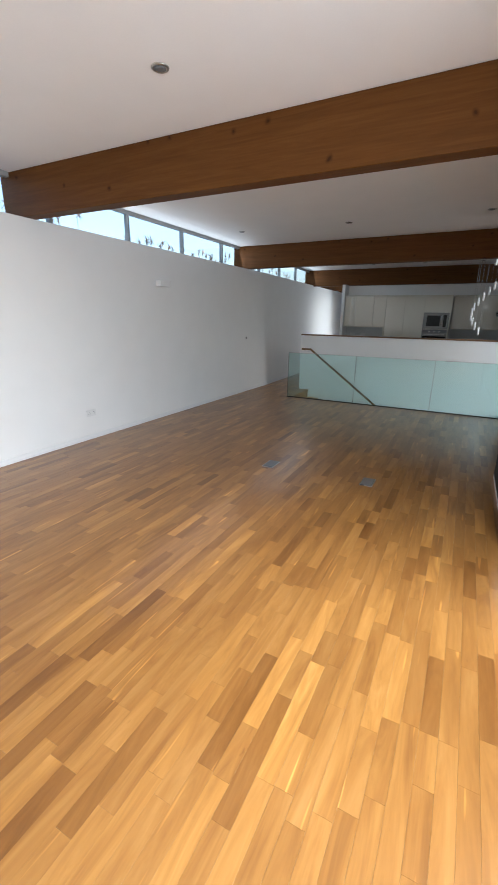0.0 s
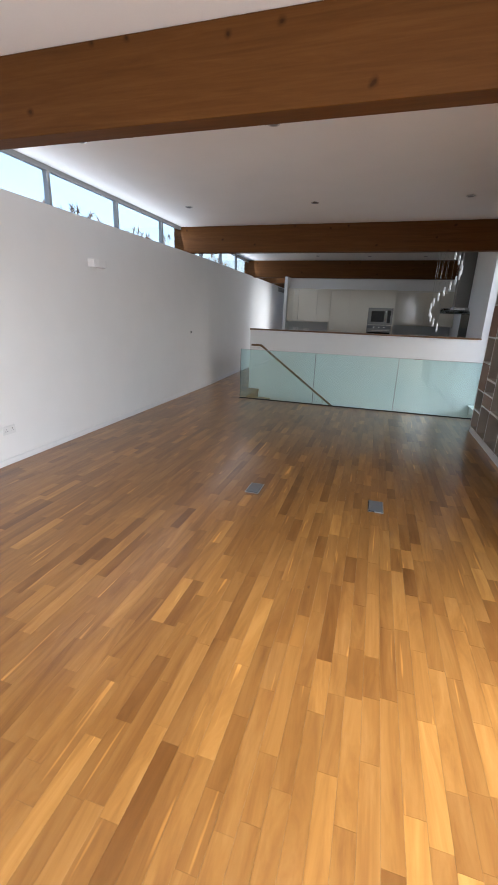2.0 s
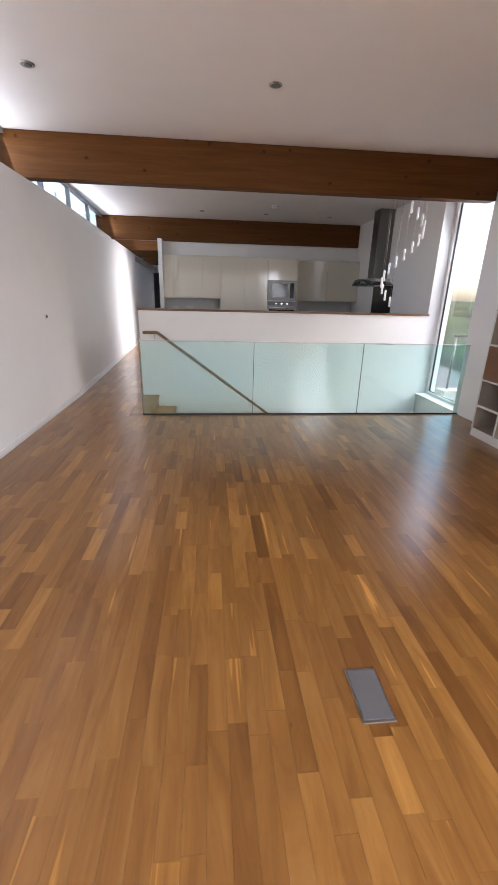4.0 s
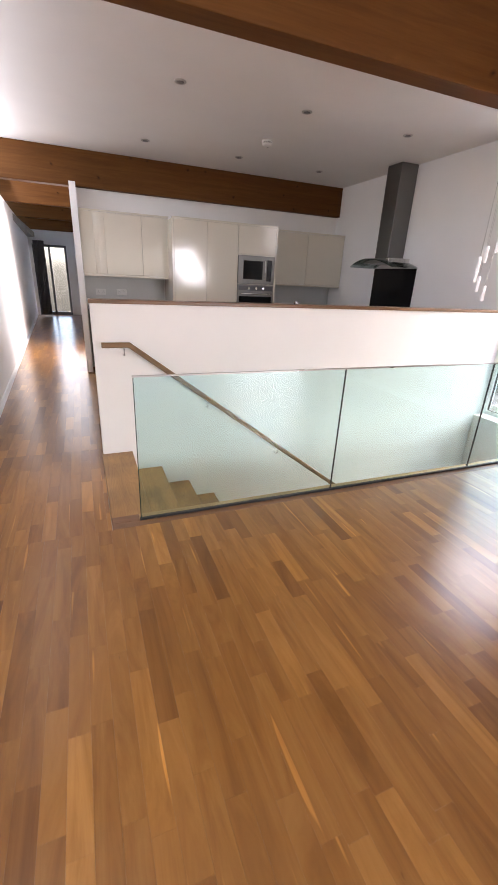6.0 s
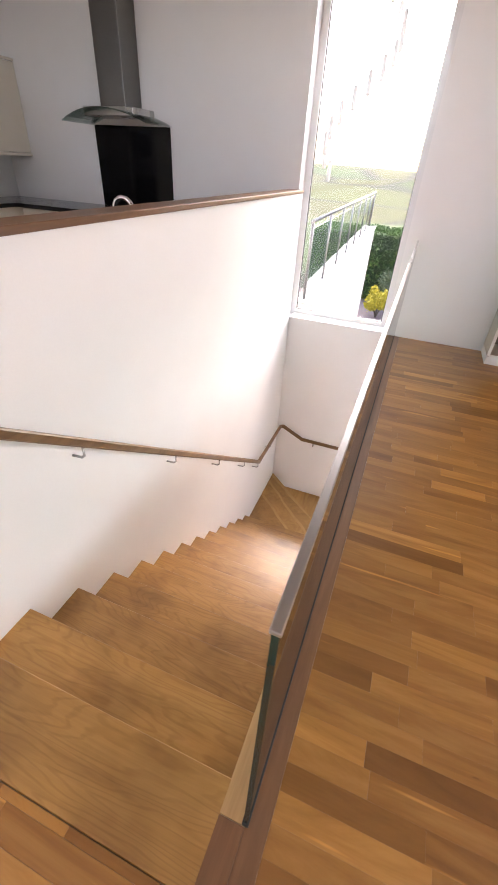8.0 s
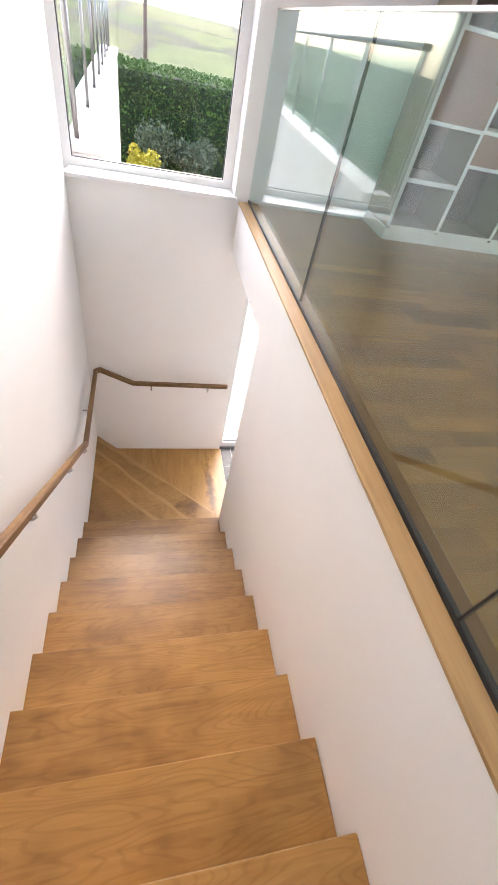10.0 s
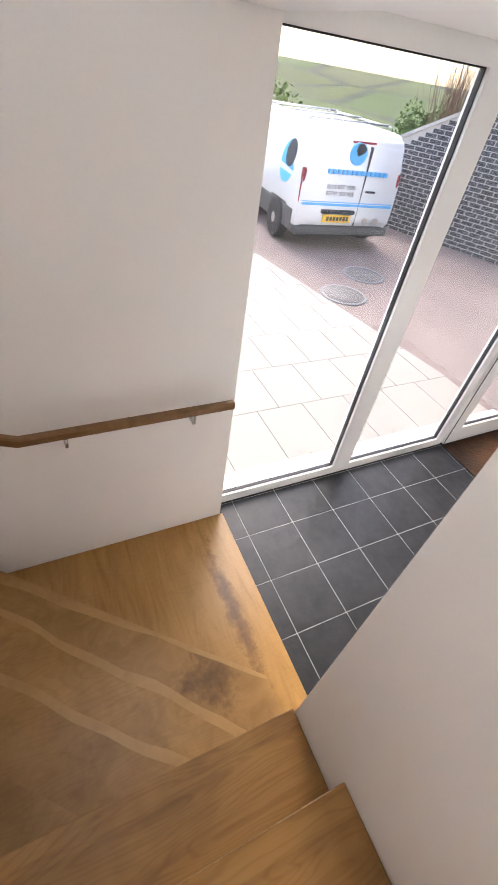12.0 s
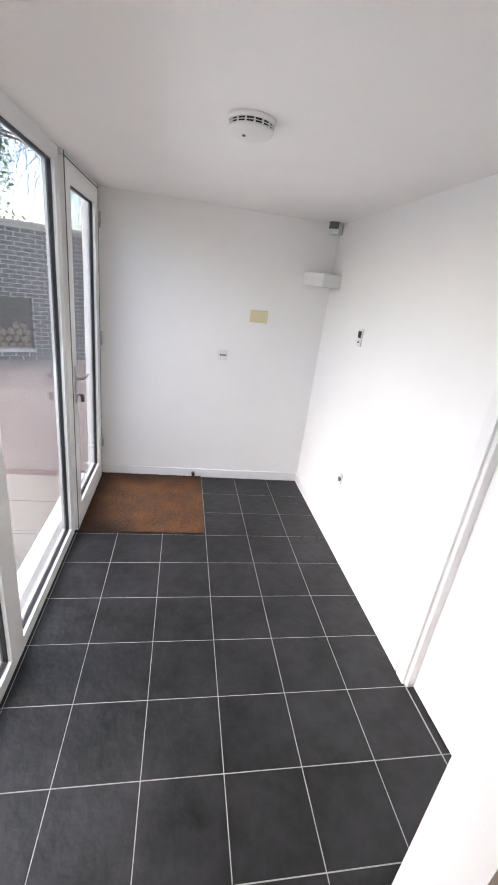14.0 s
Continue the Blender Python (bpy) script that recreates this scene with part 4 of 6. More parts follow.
def smoke_alarm(name, at, r, label):
    root = thing(name, label, "smoke alarm", at)
    bm = bmesh.new()
    add_lathe(bm, [(r, 0), (r, -0.010), (r * 0.97, -0.014), (r * 0.93, -0.016)], sides=32)
    part("base", mesh_from(bm, "alarm_base", PLASTIC), root)
    bm = bmesh.new()
    add_lathe(bm, [(r * 0.88, -0.0155), (r * 0.88, -0.030)], sides=32)
    part("vent", mesh_from(bm, "alarm_vent", RUBBER), root)
    bm = bmesh.new()
    for k in range(16):
        t = 2 * math.pi * k / 16
        add_box(bm, r * 0.9 * math.cos(t) - 0.003, r * 0.9 * math.cos(t) + 0.003, r * 0.9 * math.sin(t) - 0.003, r * 0.9 * math.sin(t) + 0.003, -0.031, -0.0155)
    add_lathe(bm, [(r * 0.90, -0.0215), (r * 0.93, -0.0225), (r * 0.90, -0.024)], sides=32)
    add_lathe(bm, [(r * 0.93, -0.030), (r * 0.92, -0.038), (r * 0.8, -0.050), (r * 0.45, -0.056), (r * 0.2, -0.057)], sides=32)
    part("cover", mesh_from(bm, "alarm_cover", PLASTIC), root)
    bm = bmesh.new()
    add_lathe(bm, [(0.007, -0.0565), (0.006, -0.060)], centre=(r * 0.3, 0.02, 0), sides=10)
    part("test_button", mesh_from(bm, "alarm_button", GREYPLASTIC), root)


smoke_alarm("smoke_alarm", (4.44, -1.32, HALL_TOP), 0.085, "round white smoke alarm with dark vents on the ceiling")
smoke_alarm("smoke_alarm", (3.0, 3.0, CEILING), 0.062, "small white smoke alarm on the kitchen ceiling")


def pendant_cluster():
    """Spiral of clear glass rods on fine wires from one ceiling plate."""
    cx, cy = 4.31, 0.58
    root = thing("pendant_lamp", "spiral cluster of white glass rod pendants above the stair", "pendant lamp", (cx, cy, CEILING))
    bm = bmesh.new()
    add_lathe(bm, [(0.26, 0.0), (0.26, -0.022), (0.25, -0.03)], sides=36)
    part("ceiling_plate", mesh_from(bm, "pendant_plate", CHROME), root)
    rod = bmesh.new()
    add_lathe(rod, [(0.008, 0.0), (0.0135, -0.006), (0.0135, -0.125), (0.010, -0.13)], sides=12)
    rod = mesh_from(rod, "pendant_rod", LAMPGLASS)
    n = 15
    for k in range(n):
        t = radians(-24 + 328 * k / (n - 1))
        x, y = 0.17 * math.cos(t - 0.7), -0.18 * math.sin(t)
        z = 2.56 - 1.12 * k / (n - 1) - CEILING
        part("rod", rod, root, (x, y, z))
        w = bmesh.new()
        add_tube(w, [(x, y, z), (x, y, -0.025)], 0.0012, 4)
        part("wire", mesh_from(w, "pendant_wire", STEEL), root)


pendant_cluster()


def plate(name, label, category, at, turn, w, h, kind):
    """Wall plates: x runs along the wall, y out of it."""
    root = thing(name, label, category, at, turn=turn)
    part("plate", boxes("plate", PLASTIC, (-w / 2, w / 2, 0, 0.009, -h / 2, h / 2), bev=0.003), root)
    if kind == "switch":
        for k in (-1, 0, 1):
            part("rocker", boxes("rocker", GREYPLASTIC, (k * 0.02 - 0.007, k * 0.02 + 0.007, 0.009, 0.013, -0.008, 0.008), bev=0.002), root)
    elif kind == "round":
        bm = bmesh.new()
        add_tube(bm, [(0, 0.008, 0), (0, 0.02, 0)], 0.018, 16)
        part("knob", mesh_from(bm, "plate_knob", GREYPLASTIC), root)
    elif kind == "screen":
        part("screen", boxes("screen", BLACKGLASS, (-w * 0.32, w * 0.32, 0.009, 0.012, 0.0, h * 0.36)), root)
        part("button", boxes("button", GREYPLASTIC, (-w * 0.2, w * 0.2, 0.009, 0.012, -h * 0.3, -h * 0.2)), root)
    elif kind == "socket":
        for sx in (-0.036, 0.036):
            part("hole", boxes("hole", GREYPLASTIC, (sx - 0.003, sx + 0.003, 0.009, 0.0105, 0.006, 0.016), (sx - 0.014, sx - 0.008, 0.009, 0.0105, -0.012, -0.007), (sx + 0.008, sx + 0.014, 0.009, 0.0105, -0.012, -0.007)), root)
            part("rocker", boxes("socket_rocker", PLASTIC, (sx - 0.008, sx + 0.008, 0.009, 0.013, 0.022, 0.036), bev=0.002), root)
    return root


plate("light_switch", "small white three-gang switch plate on the wall", "light switch", (4.278, -3.17, -1.387), 0, 0.086, 0.086, "switch")
plate("wall_box", "yellowed plastic doorbell box on the hall wall", "wall box", (4.004, -3.17, -1.036), 0, 0.15, 0.10, "plain").children[0].data.materials[0] = IVORY
plate("thermostat", "white room thermostat with a dark screen", "thermostat", (3.42, -2.346, -1.041), -90, 0.07, 0.12, "screen")
plate("socket_outlet", "small white wall outlet low on the wall", "socket", (3.42, -2.157, -2.042), -90, 0.05, 0.08, "round")
plate("light_switch", "small dark switch on the white wall", "light switch", (0.0, 0.11, 1.13), -90, 0.05, 0.06, "round")
plate("light_switch", "white dimmer switch beside the shelving", "light switch", (EAST, -0.74, 1.27), 90, 0.075, 0.075, "round")
plate("socket_outlet", "white double socket low on the wall", "socket", (0.0, -4.1, 0.34), -90, 0.146, 0.086, "socket")
for x in (1.12, 1.42):
    plate("socket_outlet", "white double socket on the splashback", "socket", (x, 4.686, 1.12), 180, 0.146, 0.086, "socket")


def corner_shelf():
    ob = thing("corner_shelf", "small white quarter-round corner shelf box", "shelf", (3.422, -3.168, -0.74))
    bm = bmesh.new()
    add_prism(bm, [(0, 0), (0.24, 0.0), (0.235, 0.09), (0.20, 0.16), (0.14, 0.21), (0.0, 0.235)], 0.0, 0.10)
    part("body", mesh_from(bm, "corner_body", PLASTIC), ob)


corner_shelf()


def motion_detector():
    ob = thing("alarm_sensor", "small white alarm sensor in the ceiling corner", "sensor", (3.425, -3.165, -0.34))
    bm = bmesh.new()
    add_prism(bm, [(0.0, 0.06), (0.06, 0.0), (0.11, 0.05), (0.09, 0.085), (0.05, 0.11)], 0.0, 0.10)
    part("body", mesh_from(bm, "sensor_body", PLASTIC), ob)
    bm = bmesh.new()
    add_prism(bm, [(0.112, 0.052), (0.092, 0.088), (0.052, 0.112), (0.05, 0.1), (0.1, 0.05)], 0.035, 0.085)
    part("lens", mesh_from(bm, "sensor_lens", GREYPLASTIC), ob)


motion_detector()


def wall_uplighter():
    ob = thing("wall_light", "small white plaster wall uplighter", "wall light", (0.0, -2.57, 1.96))
    bm = bmesh.new()
    add_prism(bm, [(0.0, -0.13), (0.08, -0.12), (0.10, -0.06), (0.10, 0.06), (0.08, 0.12), (0.0, 0.13)], 0.0, 0.085)
    part("body", mesh_from(bm, "uplighter_body", WALL), ob)


wall_uplighter()


def entry_phone():
    ob = thing("entry_phone", "ivory wall entry phone with dark handset", "intercom", (EAST, -0.64, 1.40))
    part("body", boxes("phone_body", IVORY, (-0.035, -0.001, -0.10, 0.07, -0.02, 0.20), bev=0.008), ob)
    part("handset", boxes("phone_handset", GREYPLASTIC, (-0.07, -0.036, -0.03, 0.03, 0.10, 0.34), bev=0.01), ob)


entry_phone()


def floor_socket(x, y):
    if "floor_socket" in MASTER:
        return copy_thing(MASTER["floor_socket"], pose(x, y, 0.0))
    ob = thing("floor_socket", "grey metal floor socket lid in the parquet", "floor socket", (x, y, 0.0), "floor sockets")
    part("frame", boxes("socket_frame", STEEL, (-0.062, 0.062, -0.11, 0.11, 0.0, 0.004), bev=0.0015), ob)
    part("lid", boxes("socket_lid", GREYPLASTIC, (-0.055, 0.055, -0.10, 0.10, 0.0045, 0.008), bev=0.002), ob)
    MASTER["floor_socket"] = ob
    return ob


floor_socket(2.438, -3.828)
floor_socket(3.487, -3.824)


def door_mat():
    ob = thing("door_mat", "worn brown coir door mat set in the tiles", "door mat", (4.845, -2.685, HALL))
    rng = random.Random(5)
    bm = bmesh.new()
    nx, ny = 60, 60
    w, d = 0.92, 0.952
    g = [[bm.verts.new(((i / nx - 0.5) * w, (j / ny - 0.5) * d, 0.008 + rng.uniform(-0.003, 0.003))) for j in range(ny + 1)] for i in range(nx + 1)]
    for i in range(nx):
        for j in range(ny):
            bm.faces.new((g[i][j], g[i + 1][j], g[i + 1][j + 1], g[i][j + 1]))
    part("pile", mesh_from(bm, "mat_pile", COIR), ob)
    part("backing", boxes("mat_backing", RUBBER, (-w / 2, w / 2, -d / 2, d / 2, -0.004, 0.004)), ob)


door_mat()


def door_stop():
    ob = thing("door_stop", "small steel door stop with a rubber tip", "door stop", (4.46, -3.155, HALL + 0.05))
    bm = bmesh.new()
    add_tube(bm, [(0, 0, 0), (0, 0.03, 0)], 0.018, 14)
    part("body", mesh_from(bm, "stop_body", STEEL), ob)
    bm = bmesh.new()
    add_tube(bm, [(0, 0.03, 0), (0, 0.06, 0)], 0.014, 12)
    part("tip", mesh_from(bm, "stop_tip", RUBBER), ob)


door_stop()


# ---- shelving and low cabinet of the living room ----
def bookcase():
    X0, X1 = 4.75, EAST - 0.002
    o = Vector((EAST, -2.2, 0.0))
    root = thing("bookcase", "built-in white bookcase with irregular cells, empty", "bookcase", o)
    bm, eb = bmesh.new(), bmesh.new()
    t = 0.012
    ys = [-0.84, -1.20, -1.62, -2.12, -2.62, -3.0]
    def bx(y0, y1, z0, z1):
        add_box(bm, X0 - o.x, X1 - o.x - 0.014, y0 - o.y, y1 - o.y, z0, z1)
        add_box(eb, X0 - 0.002 - o.x, X0 - 0.0005 - o.x, y0 - o.y, y1 - o.y, z0, z1)
    for y in ys:
        bx(y - t, y + t, 0.08, CEILING - 0.005)
    bx(-4.98, -4.955, 1.83, CEILING - 0.005)
    for y in (-3.55, -4.2):
        bx(y - t, y + t, 1.85, CEILING - 0.005)
    levels = [[0.08, 0.34, 0.62, 0.98, 1.31, 1.70, 2.12, 2.50], [0.08, 0.46, 0.62, 0.80, 1.31, 1.95, 2.30], [0.08, 0.46, 0.93, 1.31, 1.78, 2.12, 2.55],
              [0.08, 0.30, 0.93, 1.31, 1.60, 2.05, 2.45], [0.08, 0.52, 0.80, 1.18, 1.45, 1.83, 2.20, 2.60]]
    for (a, b), zs in zip(zip(ys[1:], ys), levels):
        for z in zs:
            bx(a + t, b - t, z - t, z + t)
    for z in (1.84, 2.3, 2.6):
        bx(-4.955, -3.012, z - t, z + t)
    bx(-4.955, -0.83, CEILING - 0.03, CEILING - 0.005)
    part("carcass", mesh_from(bm, "bookcase_carcass", CARCASS), root)
    part("edging", mesh_from(eb, "bookcase_edging", SHELF), root, label="white front edging")
    part("backing", boxes("bookcase_backing", TAUPE, (-0.016, -0.002, -4.955 - o.y, -3.0 - o.y, 1.83, CEILING - 0.006)), root)
    part("backing", boxes("bookcase_backing", TAUPE, (-0.016, -0.002, -3.0 - o.y, -0.84 - o.y, 0.08, CEILING - 0.006)), root)
    part("plinth", boxes("bookcase_plinth", SHELF, (X0 - o.x, X1 - o.x, -3.0 - o.y, -0.83 - o.y, 0.0, 0.068), bev=0.003), root)
    def door(y0, y1, z0, z1, mat, lab):
        part("door", boxes("bookcase_door", mat, (X0 - 0.004 - o.x, X0 + 0.014 - o.x, y0 + 0.006 - o.y, y1 - 0.006 - o.y, z0 + 0.006, z1 - 0.006), bev=0.002), root, label=lab)
    door(-2.12, -1.62, 0.93, 1.31, SHELF, "white flap door")
    door(-1.20, -0.84, 0.62, 0.98, BACKING, "brown flap door")
    door(-1.20, -0.84, 1.31, 1.70, BACKING, "brown flap door")
    door(-1.62, -1.20, 0.46, 0.62, BACKING, "brown drawer front")
    door(-3.0, -2.62, 2.2, 2.86, SHELF, "white tall door")
    door(-3.55, -3.0, 1.84, 2.86, SHELF, "white tall door")


bookcase()


def low_cabinet():
    o = Vector((EAST, -4.1, 0.0))
    root = thing("low_cabinet", "low white cabinet with an oak top", "cabinet", o)
    part("body", boxes("low_body", TRIM, (4.60 - o.x, -0.002, -4.6 - o.y, -3.02 - o.y, 0.0, 0.515), bev=0.004), root)
    # black sheet on the solid front imitates a shaded recess
    part("recess", boxes("low_recess_shade", TYRE, (4.592 - o.x, 4.603 - o.x, -4.55 - o.y, -3.1 - o.y, 0.06, 0.48), bev=0.003), root)
    part("top", boxes("low_top", OAKTOP, (4.575 - o.x, -0.002, -4.63 - o.y, -3.01 - o.y, 0.516, 0.55), bev=0.004), root)
    bp = tagged(new("wall_panel", boxes("wall_panel", PAPER, (-0.012, -0.002, -0.95, 0.98, 0.0, 1.24))), "beige painted panel at the back of the alcove", "panel")
    bp.matrix_world = pose(EAST, -4.0, 0.57)
    tr = thing("wooden_tray_stand", "dark antique wooden stand with shaped apron and turned feet", "stand", (4.89, -4.30, 0.551))
    bm = bmesh.new()
    add_box(bm, -0.22, 0.2, -0.34, 0.5, 0.06, 0.10, bev=0.008)
    for x in (-0.22, 0.18):
        add_box(bm, x, x + 0.03, -0.34, 0.5, 0.10, 0.16, bev=0.006)
    add_box(bm, -0.24, -0.22, 0.30, 0.5, 0.0, 0.26, bev=0.006)
    part("tray", mesh_from(bm, "tray", DARKWOOD), tr)
    bm = bmesh.new()
    n = 18
    up, lo, up2, lo2 = [], [], [], []
    for k in range(n + 1):
        s = -1 + 2 * k / n
        x = s * 0.21
        z0 = 0.07 - 0.13 * max(0.0, 1 - abs(s) * 1.25) ** 0.8
        z1 = 0.125
        up.append(bm.verts.new((x, -0.345, z1)))
        lo.append(bm.verts.new((x, -0.345, z0)))
        up2.append(bm.verts.new((x, -0.37, z1)))
        lo2.append(bm.verts.new((x, -0.37, z0)))
    for k in range(n):
        for q in ((up[k], up[k + 1], lo[k + 1], lo[k]), (up2[k], lo2[k], lo2[k + 1], up2[k + 1]), (up[k], up2[k], up2[k + 1], up[k + 1]), (lo[k], lo[k + 1], lo2[k + 1], lo2[k])):
            bm.faces.new(q)
    part("apron", mesh_from(bm, "apron", APRON), tr)
    foot = bmesh.new()
    add_lathe(foot, [(0.012, 0.0), (0.024, 0.006), (0.028, 0.018), (0.018, 0.03), (0.026, 0.042), (0.016, 0.062)], sides=16)
    foot = mesh_from(foot, "turned_foot", APRON)
    bm = bmesh.new()
    add_lathe(bm, [(0.006, -0.10), (0.02, -0.088), (0.024, -0.072), (0.014, -0.058), (0.02, -0.045), (0.01, -0.03)], (0.0, -0.358, 0), 16)
    part("drop_knob", mesh_from(bm, "drop_knob", APRON), tr)
    for x, y in ((-0.19, -0.29), (0.17, -0.29), (-0.19, 0.46), (0.17, 0.46)):
        part("foot", foot, tr, (x, y, 0.0))


low_cabinet()


# ---- corridor end ----
def corridor_end():
    structure("wall_corridor_end", boxes("wall_corridor_end", WALL, (-0.95, -0.42, 13.3, 13.4, -0.012, CEILING), (0.55, 0.92, 13.3, 13.4, -0.012, CEILING), (-0.42, 0.55, 13.3, 13.4, 2.12, CEILING)), "white wall at the end of the corridor")
    root = thing("door_3", "glazed door at the corridor end", "door")
    root["kind"] = "structure"
    bm = bmesh.new()
    for x in (-0.42, 0.02, 0.49):
        add_box(bm, x, x + 0.06, 13.32, 13.38, 0.0, 2.12)
    add_box(bm, -0.36, 0.49, 13.32, 13.38, 2.05, 2.12)
    add_box(bm, -0.36, 0.49, 13.32, 13.38, 0.0, 0.1)
    part("frame", mesh_from(bm, "corridor_frame", DARKSTEEL), root)
    p = part("pane", boxes("corridor_pane", PANE, (-0.36, 0.49, 13.346, 13.352, 0.1, 2.05)), root)
    p.visible_shadow = False
    cu = thing("curtain", "grey drape hanging beside the corridor door", "curtain", (-0.34, 12.9, 2.2))
    bm = bmesh.new()
    n = 40
    a = [bm.verts.new((-0.02 + 0.30 * k / n, 0.03 * math.sin(k * 1.1), 0.0)) for k in range(n + 1)]
    b = [bm.verts.new((-0.02 + 0.30 * k / n, 0.045 * math.sin(k * 1.1 + 0.3), -2.15)) for k in range(n + 1)]
    for k in range(n):
        bm.faces.new((a[k], a[k + 1], b[k + 1], b[k])).smooth = True
    me = mesh_from(bm, "drape", CURTAIN)
    d = part("drape", me, cu)
    d.modifiers.new("thickness", "SOLIDIFY").thickness = 0.006


corridor_end()


def terrace_glazing():
    """Glazed doors of the terrace side and of the end wall."""
    root = thing("window_3", "white framed terrace doors", "window")
    root["kind"] = "structure"
    for k in range(4):
        framed_pane(root, EAST + 0.20, -9.9 + 1.2 * k, -8.7 + 1.2 * k, 0.0, 2.62, bar=0.07)
    r2 = thing("window_4", "white framed end glazing", "window")
    r2["kind"] = "structure"
    bm = bmesh.new()
    for x in (0.3, 1.8, 3.33, 4.83):
        add_box(bm, x, x + 0.07, -10.39, -10.32, 0.0, 2.62)
    add_box(bm, 0.37, 4.83, -10.39, -10.32, 2.55, 2.62)
    add_box(bm, 0.37, 4.83, -10.39, -10.32, 0.0, 0.07)
    part("frame", mesh_from(bm, "end_frame", UPVC), r2)


terrace_glazing()

# ---- outdoors ----
GROUND = HALL - 0.05


def land_height(x, y):
    """The drive is level; beyond it the land dips and rises to hills."""
    d = math.hypot(x, y)
    if d < 45 or x < 18:
        return GROUND
    dip = -16 * min(1, (d - 45) / 120)
    rise = 20 * max(0, min(1, (d - 200) / 260)) ** 1.3
    return GROUND + dip + rise + (6 * noise.noise((x / 130, y / 130, 3.1)) + 3 * noise.noise((x / 45, y / 45, 1.0))) * min(1, max(0, d - 150) / 250)


def ground():
    """One sheet from the house to the hills."""
    xs = [5.43, 7, 9, 12, 16, 17, 18, 22, 30, 45, 70, 100, 140, 180, 220, 270, 330, 400, 480, 600, 800]
    ys = [-700, -500, -380, -300, -240, -190, -150, -110, -80, -50, -30, -18, -10, -4, 2, 8, 18, 30, 50, 80, 120, 170, 230, 300, 420, 600]
    bm = bmesh.new()
    g = [[bm.verts.new((x, y, land_height(x, y))) for y in ys] for x in xs]
    for i in range(len(xs) - 1):
        for j in range(len(ys) - 1):
            bm.faces.new((g[i][j], g[i + 1][j], g[i + 1][j + 1], g[i][j + 1])).smooth = True
    structure("ground", mesh_from(bm, "ground", LAND), "reddish worn tarmac drive running out to green fields and hills", "ground")


ground()


def leaf_cloud(bm, rng, centre, size, count, leaf, mat=0, shape="ball"):
    """Many small pointed leaves in a ball or a block, thicker near its skin."""
    c = Vector(centre)
    for _ in range(count):
        if shape == "block":
            p = Vector([rng.uniform(-1, 1) for _ in range(3)])
            k = rng.choice((0, 0, 2, 2, 1))
            p[k] = math.copysign(rng.uniform(0.82, 1.06), p[k])
        else:
            p = Vector([rng.gauss(0, 1) for _ in range(3)]).normalized() * rng.uniform(0.55, 1.08)
        p = Vector((p.x * size[0], p.y * size[1], p.z * size[2])) + c
        u = Vector([rng.gauss(0, 1) for _ in range(3)]).normalized()
        v = u.cross(Vector([rng.gauss(0, 1) for _ in range(3)])).normalized()
        s = leaf * rng.uniform(0.6, 1.3)
        f = bm.faces.new([bm.verts.new(p + u * s), bm.verts.new(p + v * s * 0.45), bm.verts.new(p - u * s), bm.verts.new(p - v * s * 0.45)])
        f.material_index = mat


def hedge():
    rng = random.Random(3)
    ob = thing("hedge", "clipped dense green garden hedge", "hedge", (17.6, -1.6, GROUND))
    bm = bmesh.new()
    leaf_cloud(bm, rng, (0, 0, 1.15), (0.7, 3.6, 1.15), 22000, 0.05, shape="block")
    for _ in range(60):
        leaf_cloud(bm, rng, (rng.uniform(-0.5, 0.5), rng.uniform(-3.5, 3.5), 2.24 + rng.uniform(-0.05, 0.1)), (0.3, 0.35, 0.12), 60, 0.05)
    part("foliage", mesh_from(bm, "hedge_leaves", LEAF), ob, kind="stuff")
    # solid filler, coloured dark to stand for the shade between the leaves
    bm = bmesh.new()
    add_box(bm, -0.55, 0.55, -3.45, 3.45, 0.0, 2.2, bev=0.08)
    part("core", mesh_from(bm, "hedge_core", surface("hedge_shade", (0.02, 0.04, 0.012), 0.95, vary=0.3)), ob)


hedge()


def shrub(label, at, size, count, leaf, mat, seed):
    rng = random.Random(seed)
    ob = thing("shrub", label, "shrub", at)
    bm = bmesh.new()
    for k in range(7):
        t = 2 * math.pi * k / 7
        c = (size[0] * 0.55 * math.cos(t), size[1] * 0.55 * math.sin(t), size[2] * rng.uniform(0.8, 1.25))
        leaf_cloud(bm, rng, c, (size[0] * 0.5, size[1] * 0.5, size[2] * 0.5), count // 7, leaf)
    part("foliage", mesh_from(bm, "shrub_leaves", mat), ob, kind="stuff")
    bm = bmesh.new()
    for k in range(6):
        t = 2 * math.pi * k / 6
        add_tube(bm, [(0, 0, -0.02), (size[0] * 0.3 * math.cos(t), size[1] * 0.3 * math.sin(t), size[2] * 0.6), (size[0] * 0.6 * math.cos(t), size[1] * 0.6 * math.sin(t), size[2] * 1.2)], [0.02, 0.014, 0.006], 5)
    part("stems", mesh_from(bm, "shrub_stems", BARK), ob)


shrub("golden yellow leaved shrub beside the parapet", (14.9, 0.85, GROUND), (0.45, 0.42, 0.55), 1500, 0.06, LEAF_YELLOW, 1)
shrub("grey-green leafy shrub before the hedge", (16.0, 0.55, GROUND), (0.5, 0.5, 0.8), 1500, 0.05, LEAF_GREY, 2)
shrub("grey-green leafy shrub before the hedge", (16.3, -0.5, GROUND), (0.7, 0.7, 0.65), 1700, 0.05, LEAF_GREY, 4)
shrub("dark green conifer shrub beyond the wall", (15.4, -10.2, GROUND), (0.75, 0.7, 1.22), 2200, 0.06, LEAF, 6)
